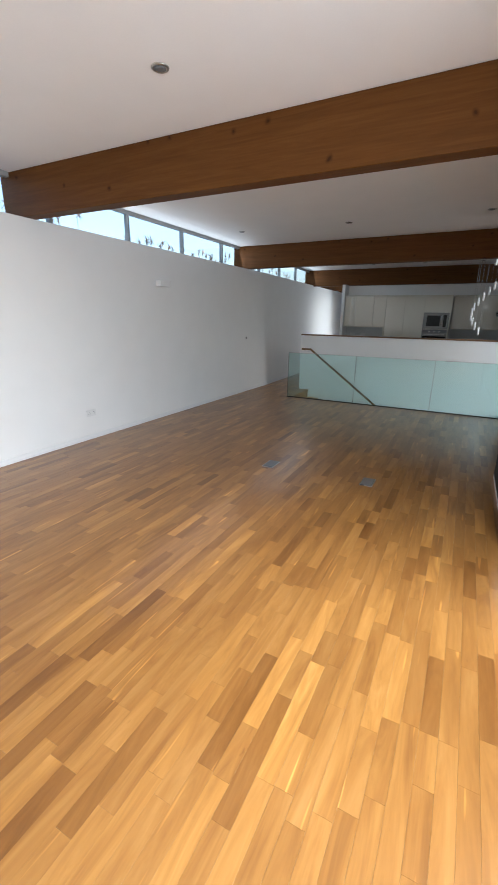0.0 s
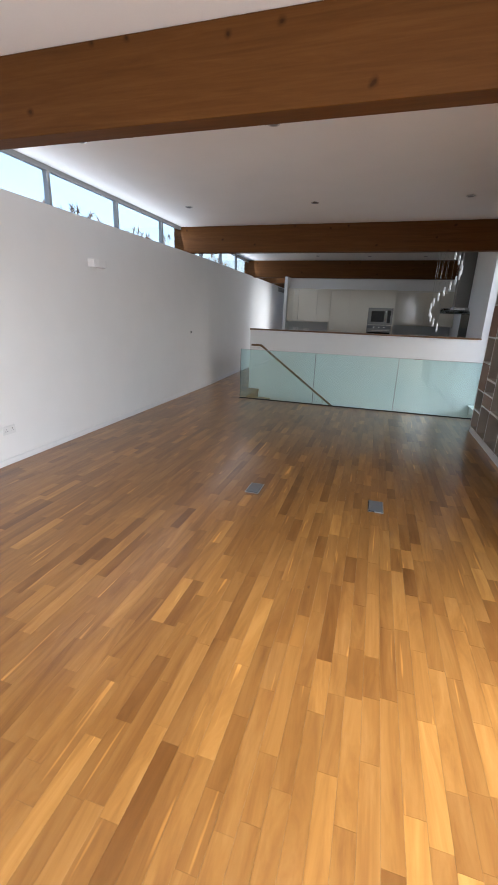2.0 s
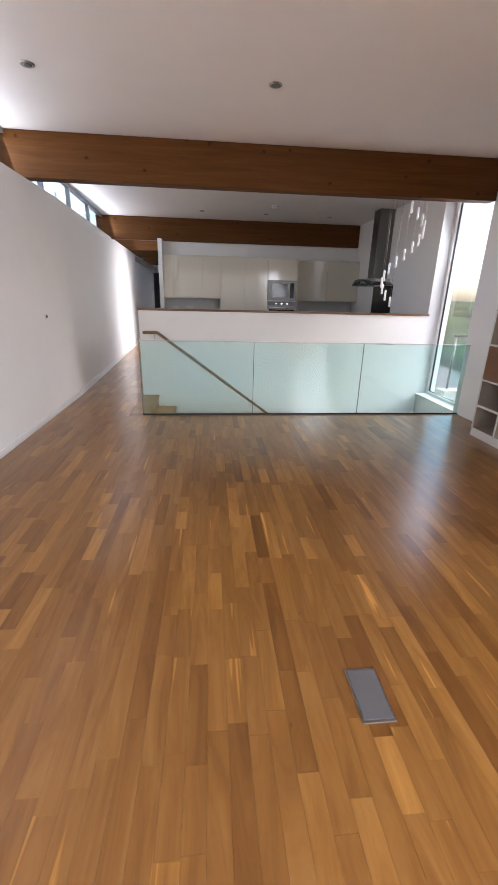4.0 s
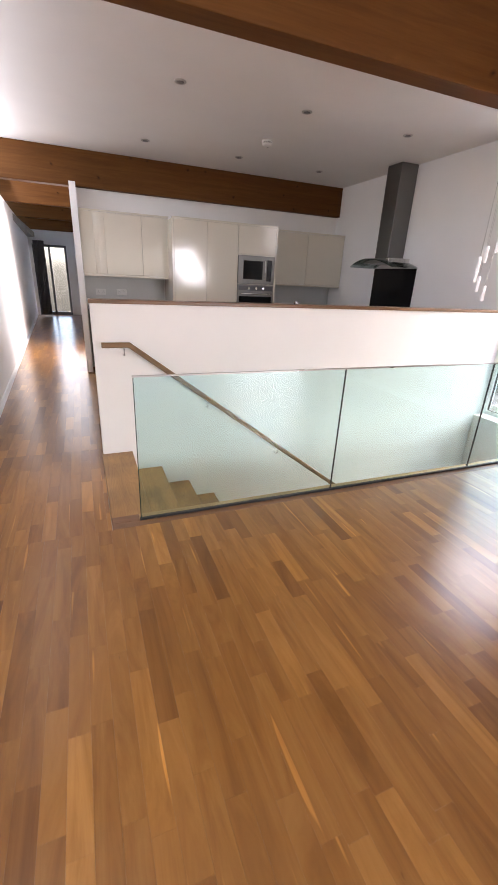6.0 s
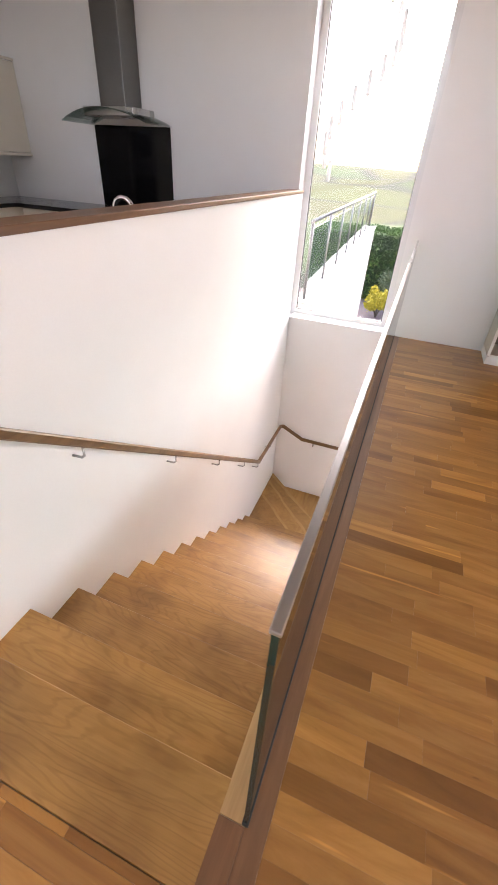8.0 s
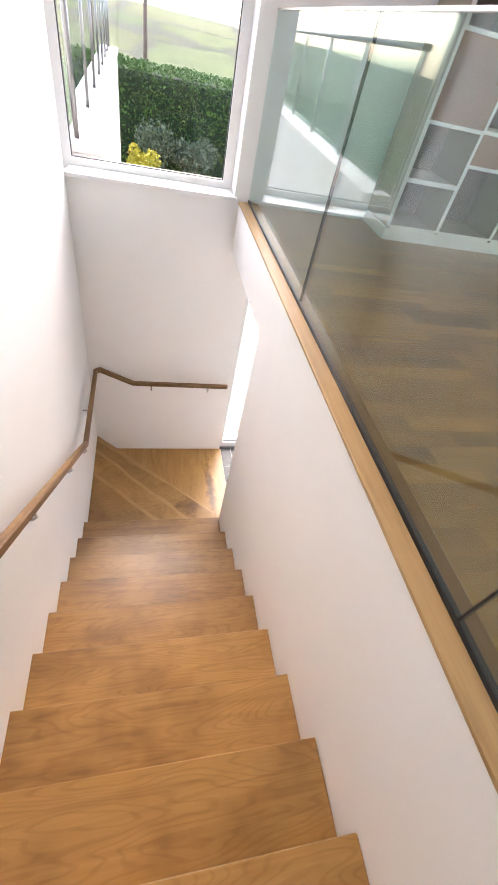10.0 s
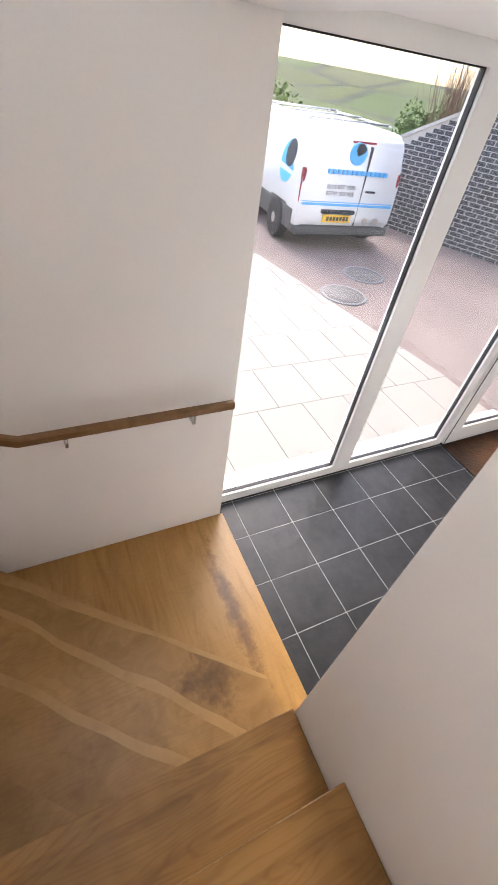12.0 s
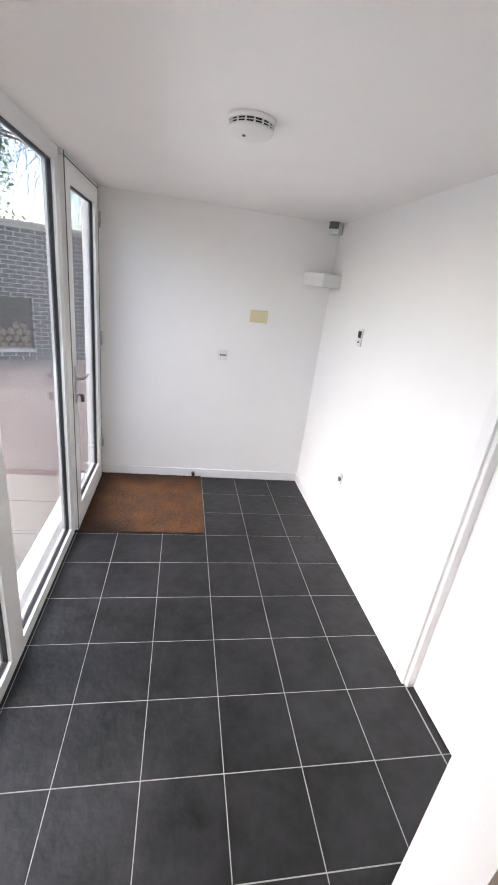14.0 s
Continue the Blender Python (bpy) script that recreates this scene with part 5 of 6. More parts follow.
shrub("leafy evergreen bush above the brick wall", (8.0, -9.9, GROUND), (1.0, 0.7, 1.5), 2600, 0.07, LEAF, 8)
shrub("leafy evergreen bush above the brick wall", (5.6, -9.9, GROUND), (1.2, 0.9, 1.8), 2400, 0.07, LEAF, 9)
shrub("pale green spring shrub by the drive", (22.0, -6.5, GROUND), (2.2, 3.0, 1.2), 2600, 0.12, LEAF_SPRING, 12)


def tree(label, at, height, seed, girth=0.034, spread=0.8, leaf_n=5):
    """Trunk that forks high up, with crooked limbs, twigs and sparse spring leaves."""
    rng = random.Random(seed)
    ob = thing("tree", label, "tree", at)
    bm, lf, iv = bmesh.new(), bmesh.new(), bmesh.new()
    def limb(p, d, length, r, depth):
        pts, rad = [p.copy()], [r]
        steps = 5 if depth < 2 else 4
        for k in range(steps):
            d = (d + Vector((rng.gauss(0, 0.14), rng.gauss(0, 0.14), rng.gauss(0.03, 0.1))) * (0.35 if depth == 0 else 1.0)).normalized()
            if at[1] + p.y > -8.9 and d.y > -0.1:
                d.y = -0.3
                d.normalize()
            p = p + d * length / steps
            pts.append(p.copy())
            rad.append(max(0.005, r * (1 - (0.45 if depth == 0 else 0.65) * (k + 1) / steps)))
        add_tube(bm, pts, rad, 8 if depth == 0 else (5 if depth == 1 else 3), cap=depth == 0)
        if depth >= 2:
            for q in pts[1:]:
                for _ in range(leaf_n if depth == 3 else leaf_n // 2):
                    u = Vector([rng.gauss(0, 1) for _ in range(3)]).normalized()
                    v = u.cross(Vector((rng.gauss(0, 1), rng.gauss(0, 1), 0.3))).normalized()
                    c = q + Vector([rng.gauss(0, 0.09) for _ in range(3)])
                    s = rng.uniform(0.02, 0.04)
                    lf.faces.new([lf.verts.new(c + u * s), lf.verts.new(c + v * s * 0.5), lf.verts.new(c - u * s), lf.verts.new(c - v * s * 0.5)])
        if depth < 3:
            for k in range((9, 8, 7)[depth]):
                i = rng.randint(1 if depth else 3, steps)
                a = rng.uniform(0, 2 * math.pi)
                side = Vector((math.cos(a), math.sin(a), 0))
                dd = (d * 0.55 + side * spread * rng.uniform(0.6, 1.2) + Vector((0, 0, 0.15))).normalized()
                limb(pts[i], dd, length * rng.uniform(0.38, 0.6), rad[i] * (0.42 if depth == 0 else 0.55), depth + 1)
    limb(Vector((0, 0, -0.1)), Vector((0, 0, 1)), height, height * girth, 0)
    for k in range(16):
        a = rng.uniform(0, 2 * math.pi)
        leaf_cloud(iv, rng, (0.26 * math.cos(a), 0.26 * math.sin(a), rng.uniform(1.9, 4.3)), (0.2, 0.2, 0.25), 60, 0.04)
    part("trunk_and_limbs", mesh_from(bm, "tree_wood", BARK), ob)
    part("foliage", mesh_from(lf, "tree_leaves", LEAF_SPRING), ob, kind="stuff")
    part("ivy", mesh_from(iv, "tree_ivy", LEAF), ob, kind="stuff")


tree("bare old tree with ivy on its trunk behind the wall", (9.40, -10.0, GROUND), 7.0, 11, 0.032)
tree("bare old tree with ivy on its trunk behind the wall", (8.70, -10.1, GROUND), 7.0, 23, 0.022)


def weeping_birch():
    """Slim trunk, arching limbs and long fine hanging twigs."""
    rng = random.Random(5)
    at = Vector((9.72, -10.7, GROUND))
    ob = thing("birch_tree", "weeping birch with fine bare hanging twigs", "tree", at)
    bm, lf = bmesh.new(), bmesh.new()
    trunk = [Vector((0.05 * math.sin(k), 0.04 * math.cos(2 * k), 8.4 * k / 8 - 0.1)) for k in range(9)]
    tk = bmesh.new()
    add_tube(tk, trunk, [0.09 - 0.009 * k for k in range(9)], 8)
    part("trunk", mesh_from(tk, "birch_trunk", BARK), ob)
    for n in range(28):
        k = rng.randint(4, 7)
        a = rng.uniform(-1.0, 1.0) if n < 16 else rng.uniform(0, 2 * math.pi)
        d = Vector((math.cos(a), -abs(math.sin(a)) * 0.8 + 0.15, 0.3))
        p = trunk[k].copy()
        length = rng.uniform(3.0, 5.8)
        pts = [p.copy()]
        for s in range(8):
            d = d.normalized() + Vector((rng.gauss(0, 0.10), rng.gauss(0, 0.10), -0.10 + rng.gauss(0, 0.06)))
            p = p + d.normalized() * length / 8
            pts.append(p.copy())
        add_tube(bm, pts, [0.034 - 0.003 * s for s in range(9)], 5, cap=False)
        for q0, q1 in zip(pts[1:], pts[2:]):
            for _ in range(11):
                q = q0.lerp(q1, rng.random())
                e = Vector((rng.gauss(0, 0.7), rng.gauss(0, 0.5), rng.uniform(-0.4, 0.5)))
                tw, tl = [q.copy()], rng.uniform(0.6, 2.3)
                for s in range(6):
                    e = e.normalized() + Vector((rng.gauss(0, 0.12), rng.gauss(0, 0.12), -0.42))
                    q = q + e.normalized() * tl / 6
                    tw.append(q.copy())
                add_tube(bm, tw, [0.0085 - 0.0009 * s for s in range(7)], 3, cap=False)
                for w in tw[2:]:
                    for _ in range(3):
                        u = Vector([rng.gauss(0, 1) for _ in range(3)]).normalized()
                        v = u.cross(Vector((0.3, 0.2, 1))).normalized()
                        c = w + Vector([rng.gauss(0, 0.05) for _ in range(3)])
                        g = rng.uniform(0.008, 0.018)
                        lf.faces.new([lf.verts.new(c + u * g), lf.verts.new(c + v * g * 0.6), lf.verts.new(c - u * g), lf.verts.new(c - v * g * 0.6)])
    part("twigs", mesh_from(bm, "birch_wood", TWIG), ob)
    part("foliage", mesh_from(lf, "birch_buds", LEAF_SPRING), ob, kind="stuff")


weeping_birch()


def rusty_shrub():
    """Upright leafless stems that fan out a little."""
    rng = random.Random(31)
    ob = thing("shrub", "rusty leafless shrub of upright stems behind the wall", "shrub", (13.9, -9.9, GROUND))
    bm = bmesh.new()
    for _ in range(170):
        x, y = rng.gauss(0, 0.22), rng.gauss(0, 0.2)
        h = rng.uniform(1.9, 3.6)
        add_tube(bm, [(x, y, -0.02), (x * 1.7 + rng.gauss(0, 0.05), y * 1.4, h * 0.55), (x * 2.6 + rng.gauss(0, 0.12), y * 1.8, h)], [0.009, 0.007, 0.004], 3, cap=False)
    part("stems", mesh_from(bm, "rusty_stems", TWIG), ob, kind="stuff")


rusty_shrub()


def parapet():
    place = Matrix.Translation((5.43, 1.03, GROUND)) @ Matrix.Rotation(radians(2.6), 4, "Z")
    ob = thing("parapet_wall", "cream rendered terrace parapet wall", "wall", (0, 0, 0))
    ob.matrix_world = place
    part("wall", boxes("parapet_body", RENDERED, (0, 8.6, -0.08, 0.10, 0.0, 2.68)), ob)
    part("coping", boxes("parapet_coping", RENDERED, (0, 8.65, -0.10, 0.14, 2.682, 2.73), bev=0.006), ob)
    rl = thing("glass_railing", "terrace railing of steel posts and glass panes", "railing", (0, 0, 0))
    rl.matrix_world = place @ Matrix.Translation((0, 0, 2.731))
    for k in range(8):
        bm = bmesh.new()
        add_tube(bm, [(0.15 + 1.17 * k, 0.07, 0.0), (0.15 + 1.17 * k, 0.07, 0.80)], 0.018, 10)
        part("post", mesh_from(bm, "railing_post", DULLSTEEL), rl)
    for k in range(7):
        p = part("pane", boxes("railing_pane", BALUSTRADE, (0.2 + 1.17 * k, 1.27 + 1.17 * k, 0.065, 0.075, 0.06, 0.74)), rl)
        p.visible_shadow = False
    bm = bmesh.new()
    add_tube(bm, [(0.1, 0.07, 0.815), (8.45, 0.07, 0.815)], 0.02, 10)
    part("top_rail", mesh_from(bm, "railing_top", DULLSTEEL), rl)


parapet()


def pole():
    ob = thing("utility_pole", "tall brown wooden utility pole in the field", "pole", (32.0, 1.0, GROUND))
    bm = bmesh.new()
    add_tube(bm, [(0, 0, -0.2), (0, 0, 4.2)], [0.12, 0.09], 8)
    part("post", mesh_from(bm, "pole_post", TWIG), ob)


pole()


def van():
    """Panel van, its tail at the origin, nose to +x."""
    ob = thing("van", "white panel van with blue lettering, parked on the drive", "van", (9.86, -4.10, GROUND), turn=-4)
    ob.matrix_world = ob.matrix_world @ Matrix.Diagonal((0.86, 1, 0.95, 1))
    side = [(0.02, 0.42), (0.0, 0.62), (0.03, 1.05), (0.09, 1.58), (0.16, 1.69), (0.3, 1.74), (2.9, 1.75), (3.25, 1.70), (3.95, 1.22), (4.55, 1.02), (4.72, 0.86), (4.76, 0.45), (4.6, 0.34), (0.1, 0.34)]
    bm = bmesh.new()
    hw = 0.93
    def ring(y, dz):
        return [bm.verts.new((x, y, z)) for x, z in side]
    # the flanks lean in above the waist
    def lean(z):
        return 0.0 if z < 1.05 else 0.14 * (z - 1.05)
    left = [bm.verts.new((x, hw - lean(z), z)) for x, z in side]
    right = [bm.verts.new((x, lean(z) - hw, z)) for x, z in side]
    n = len(side)
    for k in range(n):
        bm.faces.new((left[k], left[(k + 1) % n], right[(k + 1) % n], right[k]))
    bm.faces.new(left[::-1])
    bm.faces.new(right)
    bmesh.ops.recalc_face_normals(bm, faces=bm.faces)
    bmesh.ops.bevel(bm, geom=list(bm.edges), offset=0.05, segments=3, affect="EDGES")
    for f in bm.faces:
        f.smooth = True
    part("body", mesh_from(bm, "van_body", VANPAINT), ob)
    part("bumper", boxes("van_bumper", VANGREY, (-0.05, 0.2, -0.9, 0.9, 0.27, 0.39), bev=0.03), ob)
    part("bumper", boxes("van_bumper", VANGREY, (4.55, 4.80, -0.88, 0.88, 0.28, 0.52), bev=0.04), ob)
    part("underbody", boxes("van_underbody", TYRE, (0.15, 4.5, -0.8, 0.8, 0.2, 0.36), bev=0.03), ob)
    for s0 in (0.905, -0.945):
        part("sill_trim", boxes("van_trim", VANGREY, (0.1, 4.6, s0, s0 + 0.04, 0.30, 0.62), bev=0.015), ob)
    for x in (0.78, 3.88):
        for y in (0.86, -0.86):
            s = 1 if y > 0 else -1
            w = part("wheel", boxes("wheel_arch", RUBBER, (-0.40, 0.40, -0.07, 0.076, 0.0, 0.36), bev=0.05), ob, (x, y, 0.33), label="dark wheel arch with wheel")
            bm = bmesh.new()
            rot = Matrix.Rotation(radians(-90 * s), 3, "X")
            add_lathe(bm, [(0.20, -0.02), (0.30, 0.0), (0.325, 0.03), (0.325, 0.17), (0.30, 0.20)], (0, s * -0.08, 0), 28, turn=rot)
            part("tyre", mesh_from(bm, "van_tyre", TYRE), w)
            bm = bmesh.new()
            add_lathe(bm, [(0.20, 0.16), (0.205, 0.185), (0.10, 0.195), (0.05, 0.21)], (0, s * -0.08, 0), 20, turn=rot)
            part("rim", mesh_from(bm, "van_rim", STEEL), w)
    for s0 in (0.80, -0.895):
        part("side_window", boxes("van_side_glass", BLACKGLASS, (2.95, 3.65, s0, s0 + 0.095, 1.18, 1.62), bev=0.03), ob)
    for y in (0.86, -0.86):
        part("tail_light", boxes("van_tail_light", REDLENS, (0.03, 0.12, y - 0.03, y + 0.03, 0.74, 1.22), bev=0.02), ob)
    part("door_seam", boxes("van_seam", VANGREY, (-0.004, 0.10, -0.2125, -0.2095, 0.40, 1.56), (0.0, 0.05, -0.79, 0.79, 0.40, 0.406)), ob)
    part("brake_light", boxes("van_brake_light", REDLENS, (0.10, 0.2, -0.30, 0.12, 1.585, 1.615), bev=0.006), ob)
    def decal(name, mesh, label=""):
        part(name, mesh, ob, label=label)
    decal("number_plate", boxes("van_plate", PLATE, (-0.035, 0.01, -0.10, 0.42, 0.47, 0.585), bev=0.004), "yellow rear number plate")
    decal("plate_mark", boxes("van_plate_mark", INK, *[(-0.037, -0.034, -0.06 + 0.062 * k, -0.015 + 0.062 * k, 0.495, 0.56) for k in range(7)]))
    decal("plate_hood", boxes("van_plate_hood", INK, (-0.05, 0.02, -0.15, 0.47, 0.60, 0.66), bev=0.015))
    decal("blue_stripe", boxes("van_stripe", VANBLUE, (-0.006, 0.06, -0.86, 0.84, 0.715, 0.75), (-0.003, 0.06, -0.86, 0.84, 0.765, 0.777)), "blue stripe across the doors")
    decal("handle", boxes("van_handle", INK, (-0.01, 0.05, -0.46, -0.28, 0.93, 0.96), bev=0.012))
    bm = bmesh.new()
    rotx = Matrix.Rotation(radians(-90), 3, "Y")
    for k in range(2):
        add_lathe(bm, [(0.05, 0.0), (0.055, 0.03)], (0.01, -0.40 - 0.22 * k, 0.50), 14, turn=rotx)
    decal("badge", mesh_from(bm, "van_badge", STEEL))
    bm = bmesh.new()
    add_lathe(bm, [(0.15, -0.05), (0.15, 0.018)], (0.06, 0.0, 1.45), 28, turn=rotx)
    decal("emblem", mesh_from(bm, "van_emblem", VANBLUE), "round blue and black emblem")
    bm = bmesh.new()
    add_prism(bm, [(-0.02, 0.0), (0.03, -0.1), (0.09, -0.13), (0.155, -0.05), (0.14, 0.03), (0.06, 0.05)], 0, 0.004)
    me = mesh_from(bm, "van_emblem_mark", INK)
    e = part("emblem_mark", me, ob)
    e.matrix_basis = Matrix.Translation((0.036, 0.015, 1.44)) @ Matrix.Rotation(radians(-90), 4, "Y")
    decal("sign_bar", boxes("van_sign_bar", VANBLUE, *[(0.0, 0.045, 0.42 - 0.085 * k, 0.475 - 0.085 * k, 1.17, 1.235) for k in range(13)]), "pale blue lettering bars")
    for z, words in ((0.965, "0115 877 1078"), (0.87, "07741 303 425")):
        cu = bpy.data.curves.new("numbers", "FONT")
        cu.body, cu.size, cu.extrude, cu.align_x = words, 0.085, 0.002, "LEFT"
        cu.materials.append(INK)
        tx = part("lettering", cu, ob)
        tx.matrix_basis = Matrix.Translation((0.0, 0.45, z)) @ Matrix.Rotation(radians(-90), 4, "Z") @ Matrix.Rotation(radians(86), 4, "X")
    bm = bmesh.new()
    rots = Matrix.Rotation(radians(-82), 3, "X")
    add_lathe(bm, [(0.30, 0.0), (0.30, 0.02)], (0.66, 0.888, 1.2), 28, turn=rots)
    decal("side_emblem", mesh_from(bm, "van_side_emblem", VANBLUE), "round blue emblem on the flank")
    bm = bmesh.new()
    add_lathe(bm, [(0.19, 0.0), (0.19, 0.026)], (0.6, 0.873, 1.32), 24, turn=rots)
    decal("side_mark", mesh_from(bm, "van_side_mark", INK), "round black mark on the flank emblem")
    bm = bmesh.new()
    for y in (0.72, -0.72):
        add_tube(bm, [(0.5, y, 1.73), (0.5, y, 1.80), (2.8, y, 1.80), (2.8, y, 1.74)], 0.018, 8)
    for x in (0.6, 1.6, 2.6):
        add_tube(bm, [(x, -0.74, 1.81), (x, 0.74, 1.81)], 0.018, 8)
    part("roof_rack", mesh_from(bm, "van_rack", STEEL), ob)


van()


def manhole(x, y):
    if "manhole" in MASTER:
        return copy_thing(MASTER["manhole"], pose(x, y, GROUND))
    ob = thing("manhole_cover", "round iron manhole cover in the drive", "manhole cover", (x, y, GROUND), "manhole covers")
    bm = bmesh.new()
    add_lathe(bm, [(0.33, 0.0), (0.33, 0.012), (0.30, 0.014)], sides=32)
    part("rim", mesh_from(bm, "manhole_rim", GREYPLASTIC), ob)
    bm = bmesh.new()
    add_lathe(bm, [(0.285, 0.0), (0.285, 0.016), (0.1, 0.017)], sides=32)
    part("lid", mesh_from(bm, "manhole_lid", surface("worn_iron", (0.13, 0.12, 0.115), 0.8, vary=0.25)), ob)
    MASTER["manhole"] = ob
    return ob


manhole(8.2, -3.15)
manhole(8.8, -3.93)


# ---- brick wall: plain panel, bricks, coping, log store ----
def brick_wall():
    """Wall that closes in on the drive, its coping falling towards the road; laid out along x, then turned."""
    place = Matrix.Translation((8.05, -7.61, 0)) @ Matrix.Rotation(radians(25.6), 4, "Z") @ Matrix.Translation((-8.05, 0, 0))
    X0, KINK, X1, TOP, FALL = 4.6, 10.05, 12.2, -0.32, 0.51
    N0, N1, SILL, HEAD = 7.30, 8.05, -2.43, -1.5
    low = GROUND - 0.02
    ob = structure("brick_wall", boxes("brick_wall", MORTAR, (X0, N0, -0.3, -0.005, low, TOP), (N1, KINK, -0.3, -0.005, low, TOP), (N0, N1, -0.3, -0.005, HEAD, TOP),
                   (N0, N1, -0.3, -0.005, low, SILL), (N0, N1, -0.3, -0.28, SILL, HEAD)), "dark grey brick garden wall with pale mortar")
    ob.matrix_world = place
    bm = bmesh.new()
    pts = [(KINK, low), (X1, low), (X1, TOP - FALL * (X1 - KINK)), (KINK, TOP)]
    f = [bm.verts.new((x, -0.005, z)) for x, z in pts]
    b = [bm.verts.new((x, -0.3, z)) for x, z in pts]
    bm.faces.new(f)
    bm.faces.new(b[::-1])
    for k in range(4):
        bm.faces.new((f[k], b[k], b[(k + 1) % 4], f[(k + 1) % 4]))
    part("end_panel", mesh_from(bm, "brick_wall_end", MORTAR), ob)
    rng = random.Random(9)
    bm = bmesh.new()
    whole = boxes("brick", BRICK, (0, 0.206, -0.03, 0.0, 0, 0.0635), bev=0.002)
    singles = 0
    z, row = GROUND + 0.005, 0
    while z < TOP - 0.07:
        x = X0 - (0.11 if row % 2 else 0.0)
        while x < X1 - 0.2:
            top = TOP if x < KINK - 0.1 else TOP - (x + 0.21 - KINK) * FALL
            a, b = x, x + 0.206
            if z + 0.0635 > SILL and z < HEAD and b > N0 and a < N1:
                a, b = (a, min(b, N0 - 0.002)) if a < N0 else (max(a, N1 + 0.002), b)
            if z + 0.065 < top and b - a > 0.02 and x > X0:
                d = rng.uniform(-0.002, 0.002)
                if b - a > 0.2 and N1 < x < 9.9 and singles < 300:
                    part("brick", whole, ob, (a, d, z))
                    singles += 1
                else:
                    add_box(bm, a, b, -0.03, d, z, z + 0.0635)
            x += 0.225
        z += 0.0755
        row += 1
    part("bricks", mesh_from(bm, "wall_bricks", BRICK), ob, kind="stuff")
    bm = bmesh.new()
    add_box(bm, X0, KINK, -0.34, 0.05, TOP, TOP + 0.06, bev=0.006)
    vs = add_box(bm, KINK, X1, -0.34, 0.05, TOP, TOP + 0.06)
    for v in vs:
        if v.co.x > 11:
            v.co.z -= FALL * (X1 - KINK)
    part("coping", mesh_from(bm, "wall_coping", COPING), ob)
    # added black sheets inside the opening stand for its deep shade
    part("opening_lining", boxes("opening_lining", TYRE, (N0 + 0.002, N0 + 0.015, -0.28, -0.006, SILL, HEAD - 0.002), (N1 - 0.015, N1 - 0.002, -0.28, -0.006, SILL, HEAD - 0.002), (N0 + 0.015, N1 - 0.015, -0.28, -0.27, SILL, HEAD - 0.002), (N0 + 0.015, N1 - 0.015, -0.27, -0.006, HEAD - 0.015, HEAD - 0.002)), ob)
    # cut logs stacked in the opening
    disc = bmesh.new()
    add_lathe(disc, [(0.94, 0.0), (1.0, 0.1), (1.0, 2.4), (0.94, 2.5)], sides=5, turn=Matrix.Rotation(radians(90), 3, "X"))
    disc = mesh_from(disc, "log", LOG)
    z = SILL + 0.002
    for row, count in enumerate((5, 5, 4, 2)):
        for c in range(count):
            r = rng.uniform(0.058, 0.070)
            lg = tagged(new("log", disc), "split firewood log stacked in the wall's opening", "log", "stacked firewood logs")
            lg.matrix_world = place @ Matrix.Translation((N0 + 0.10 + 0.135 * c + (0.05 if row % 2 else 0), -0.05 - rng.uniform(0, 0.05), z + 0.065)) @ Matrix.Rotation(rng.uniform(0, 6.28), 4, "Y") @ Matrix.Diagonal((r, 0.08, r * rng.uniform(0.75, 1.0), 1))
        z += 0.118


brick_wall()


# ---- dried seed heads outside the strip windows ----
def seed_heads():
    rng = random.Random(17)
    ob = thing("roof_planting", "dried brown seed heads on the planted roof", "plants", (-0.6, -2.0, 2.45))
    ob["kind"] = "stuff"
    bm = bmesh.new()
    for _ in range(48):
        x, y = rng.uniform(-0.2, 0.27), rng.uniform(-2.6, 6.2)
        h = rng.uniform(0.14, 0.30)
        add_tube(bm, [(x, y, 0.0), (x + rng.gauss(0, 0.02), y + rng.gauss(0, 0.02), h)], 0.003, 3)
        for _k in range(22):
            d = Vector([rng.gauss(0, 1) for _ in range(3)]).normalized() * rng.uniform(0.05, 0.13)
            c = Vector((x, y, h))
            s = d.cross(Vector((0, 0, 1))).normalized() * 0.007
            bm.faces.new([bm.verts.new(c - s), bm.verts.new(c + s), bm.verts.new(c + d)])
    part("seed_heads", mesh_from(bm, "seed_heads", DRIED), ob)
    # unseen roof surface, made pale so it bounces sky light onto the ceiling
    structure("roof_bed", boxes("roof_bed", surface("pale_bounce_roof", (0.36, 0.34, 0.30), 0.95, vary=0.4, scale=8), (-8.0, -0.31, -12, 14, 2.30, 2.44)), "planted flat roof, pale to bounce light in at the strip windows", "roof")


seed_heads()


# ---- pieces: pavers, hall tiles, parquet strips ----
def box_mesh(name, lx, ly, lz, mat, ch=0.0015):
    """A small slab about its top's middle with a chamfered rim."""
    bm = bmesh.new()
    a, b = lx / 2, ly / 2
    top = [bm.verts.new((sx * (a - ch), sy * (b - ch), 0)) for sx, sy in ((-1, -1), (1, -1), (1, 1), (-1, 1))]
    rim = [bm.verts.new((sx * a, sy * b, -ch)) for sx, sy in ((-1, -1), (1, -1), (1, 1), (-1, 1))]
    low = [bm.verts.new((sx * a, sy * b, -lz)) for sx, sy in ((-1, -1), (1, -1), (1, 1), (-1, 1))]
    bm.faces.new(top)
    for r0, r1 in ((low, rim), (rim, top)):
        for k in range(4):
            bm.faces.new((r0[k], r0[(k + 1) % 4], r1[(k + 1) % 4], r1[k]))
    return mesh_from(bm, name, mat)


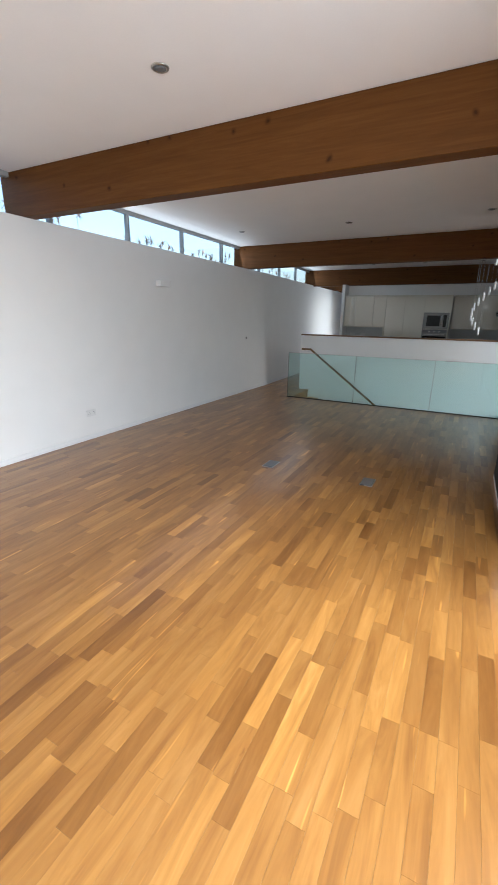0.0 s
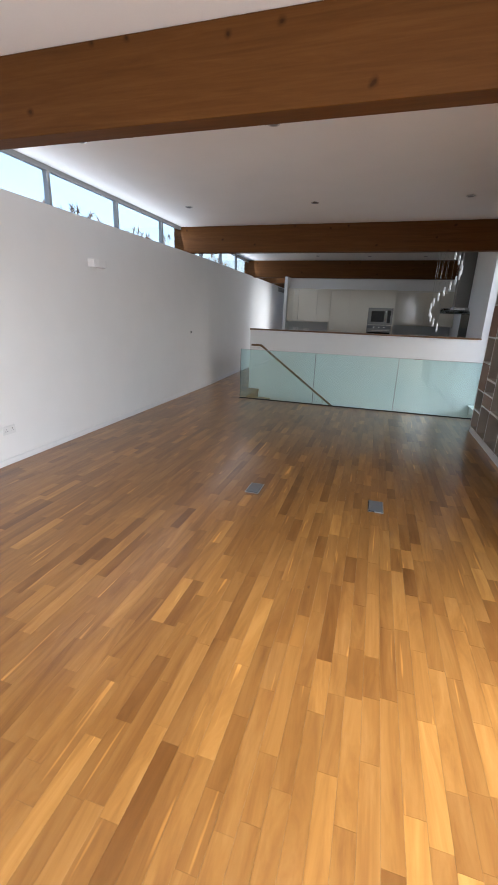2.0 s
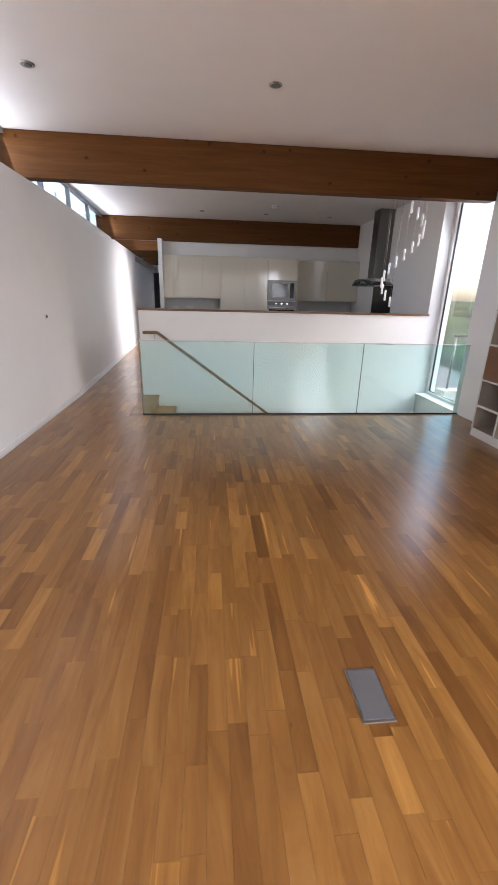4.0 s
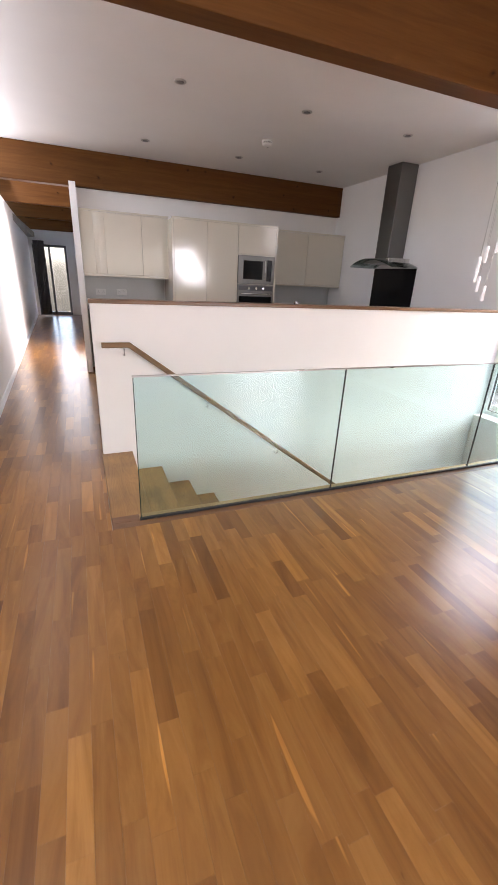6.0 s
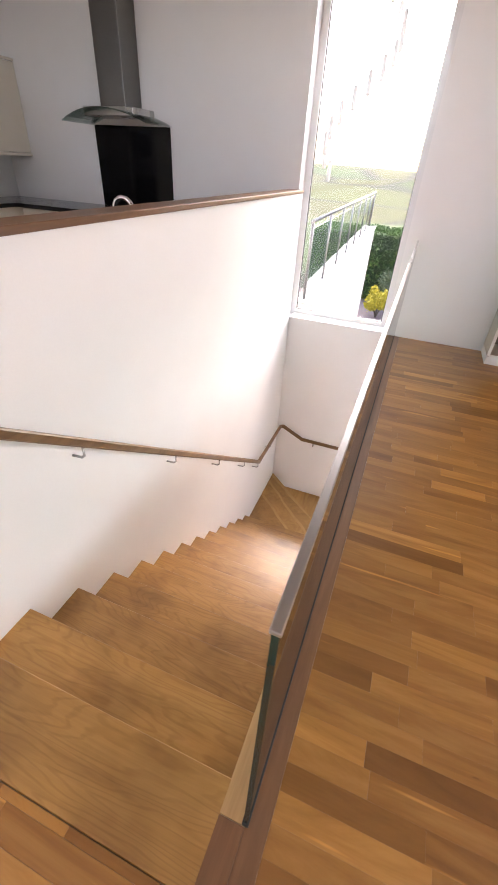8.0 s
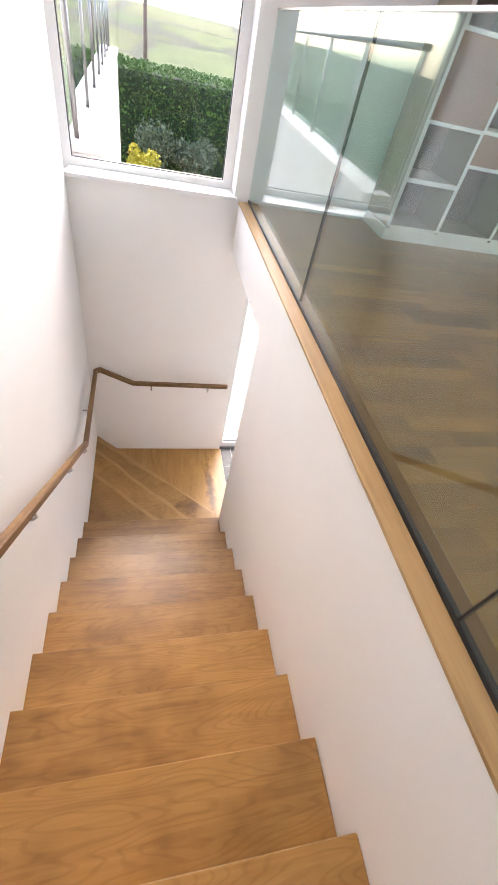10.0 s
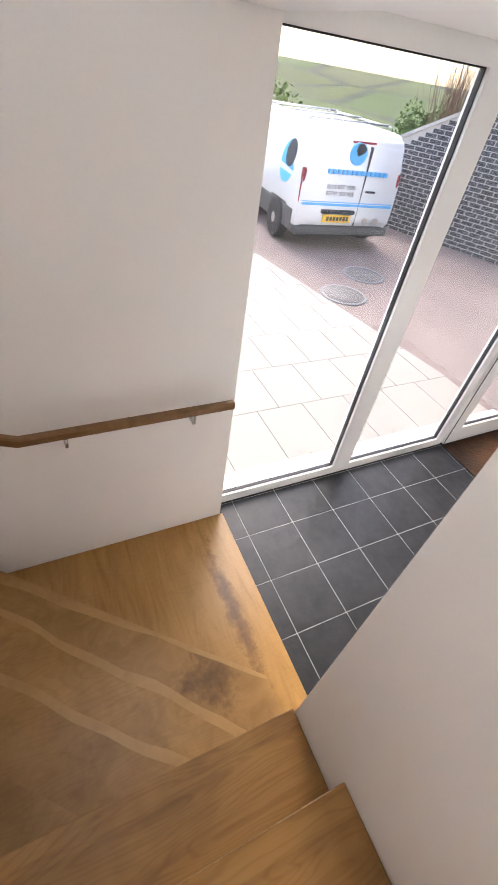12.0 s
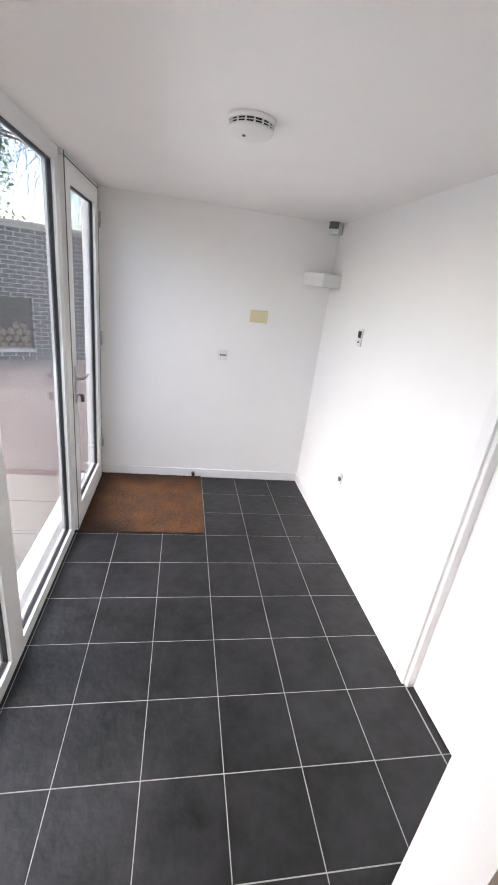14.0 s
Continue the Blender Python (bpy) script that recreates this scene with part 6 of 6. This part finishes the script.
def patio():
    ob = structure("pavement", boxes("pavement", GROUT, (5.44, 14.6, -2.2, 0.94, GROUND - 0.05, GROUND + 0.012)), "cream stone slab patio", "pavement")
    structure("door_sill", boxes("door_sill", UPVC, (5.446, 5.55, -3.16, -0.104, GROUND + 0.013, GROUND + 0.045), bev=0.006), "white outer sill below the hall glazing", "sill")
    me = box_mesh("paver", 0.596, 0.446, 0.05, PAVER, 0.0015)
    k = 0
    i = 0
    x = 5.558
    while x < 14.2:
        edge = -3.22 + 0.17 * (x + 0.3 - 5.56)
        y = 0.94
        off = 0.22 if i % 2 else 0.0
        y -= off
        if off:
            part("paver", box_mesh("paver_part", 0.594, off - 0.006, 0.05, PAVER, 0.0015), ob, (x + 0.3, y + off / 2, GROUND + 0.025))
        while y - 0.45 > edge:
            part("paver", me, ob, (x + 0.3, y - 0.225, GROUND + 0.025))
            y -= 0.45
        bm = bmesh.new()
        e0, e1 = -3.22 + 0.17 * (x + 0.003 - 5.56), -3.22 + 0.17 * (x + 0.597 - 5.56)
        if y - e1 > 0.05:
            add_prism(bm, [(x + 0.003, e0), (x + 0.597, e1), (x + 0.597, y - 0.003), (x + 0.003, y - 0.003)], GROUND - 0.03, GROUND + 0.025)
            part("paver", mesh_from(bm, "paver_edge", PAVER), ob)
        x += 0.6
        i += 1


patio()


def leaf_litter():
    rng = random.Random(8)
    bm = bmesh.new()
    for _ in range(80):
        near = rng.random() < 0.6
        x = 5.57 + (abs(rng.gauss(0, 0.10)) if near else rng.uniform(0.1, 2.6))
        y, a, r = rng.uniform(-3.0, -0.2), rng.uniform(0, 6.28), rng.uniform(0.004, 0.012)
        ring = [bm.verts.new((x + r * rng.uniform(0.5, 1.2) * math.cos(a + k * 1.05), y + r * rng.uniform(0.4, 1.0) * math.sin(a + k * 1.05), GROUND + 0.0265 + rng.uniform(0, 0.004))) for k in range(6)]
        bm.faces.new(ring)
    tagged(new("leaf_litter", mesh_from(bm, "leaf_litter", surface("dead_leaves", (0.05, 0.035, 0.022), 0.9, vary=0.5, scale=30))), "dark dead leaf bits scattered on the patio", "leaves", kind="stuff")


leaf_litter()


def hall_tiles():
    ob = bpy.data.objects["floor_hall"]
    T, JT = 0.32, 0.0040
    xs = sorted({3.423, 5.30} | {4.377 + T * k for k in range(-3, 5) if 3.43 < 4.377 + T * k < 5.34})
    ys = sorted({-3.157, -0.09} | {-0.593 + T * k for k in range(-9, 3) if -3.15 < -0.593 + T * k < -0.1})
    made = {}
    for a, b in zip(xs, xs[1:]):
        for c, d in zip(ys, ys[1:]):
            key = (round(b - a, 3), round(d - c, 3))
            if key not in made:
                made[key] = box_mesh("tile", b - a - JT, d - c - JT, 0.012, SLATE, 0.0012)
            if a > 4.4 and d < -2.2:
                continue
            part("tile", made[key], ob, ((a + b) / 2, (c + d) / 2, HALL))
    for a, b in ((3.35, 3.417),):
        for c, d in zip([-0.92, -0.593, -0.273], [-0.593, -0.273, -0.1]):
            part("tile", box_mesh("tile", b - a, d - c - JT, 0.012, SLATE, 0.0012), ob, ((a + b) / 2, (c + d) / 2, HALL))


hall_tiles()


def parquet():
    """Short oak strips laid end to end; those of the open middle of the room are single pieces."""
    ob = bpy.data.objects["floor"]
    rng = random.Random(42)
    W, G = 0.070, 0.0002
    lengths = [0.22 + 0.05 * k for k in range(8)]
    single = {}
    bm = bmesh.new()
    count = 0
    def strip(x, y, length, xw, near):
        nonlocal count
        if near and count < 300:
            key = (round(length, 3), round(xw, 3))
            if key not in single:
                single[key] = box_mesh("strip", xw - G, length - G, 0.011, PARQUET, 0.0002)
            part("strip", single[key], ob, (x + xw / 2, y + length / 2, 0.0))
            count += 1
        else:
            z = 0.0
            a, b, c, d = x + G / 2, x + xw - G / 2, y + G / 2, y + length - G / 2
            q = 0.0002
            t = [bm.verts.new(p) for p in ((a + q, c + q, z), (b - q, c + q, z), (b - q, d - q, z), (a + q, d - q, z))]
            r = [bm.verts.new(p) for p in ((a, c, z - 0.003), (b, c, z - 0.003), (b, d, z - 0.003), (a, d, z - 0.003))]
            bm.faces.new(t)
            for k in range(4):
                bm.faces.new((r[k], r[(k + 1) % 4], t[(k + 1) % 4], t[k]))
    def fill(x0, x1, y0, y1):
        x = x0
        while x < x1 - 0.01:
            xw = min(W, x1 - x)
            y = y0
            first = True
            while y < y1 - 0.01:
                length = rng.choice(lengths) if not first else rng.uniform(0.12, 0.5)
                if y + length > y1 - 0.1:
                    length = y1 - y
                strip(x, y, length, xw, 0.3 < x < 2.4 and -3.3 < y < -0.4)
                y += length
                first = False
            x += xw
    fill(0.015, EAST - 0.002, -10.3, -0.06)
    fill(0.0, 0.864, -0.06, 1.2)
    fill(-0.55, 0.83, 1.2, 13.3)
    fill(0.83, 0.872, 1.2, 1.85)
    fill(0.83, EAST - 0.6, 1.85, 4.1)
    part("parquet", mesh_from(bm, "parquet", PARQUET), ob, kind="stuff")


parquet()
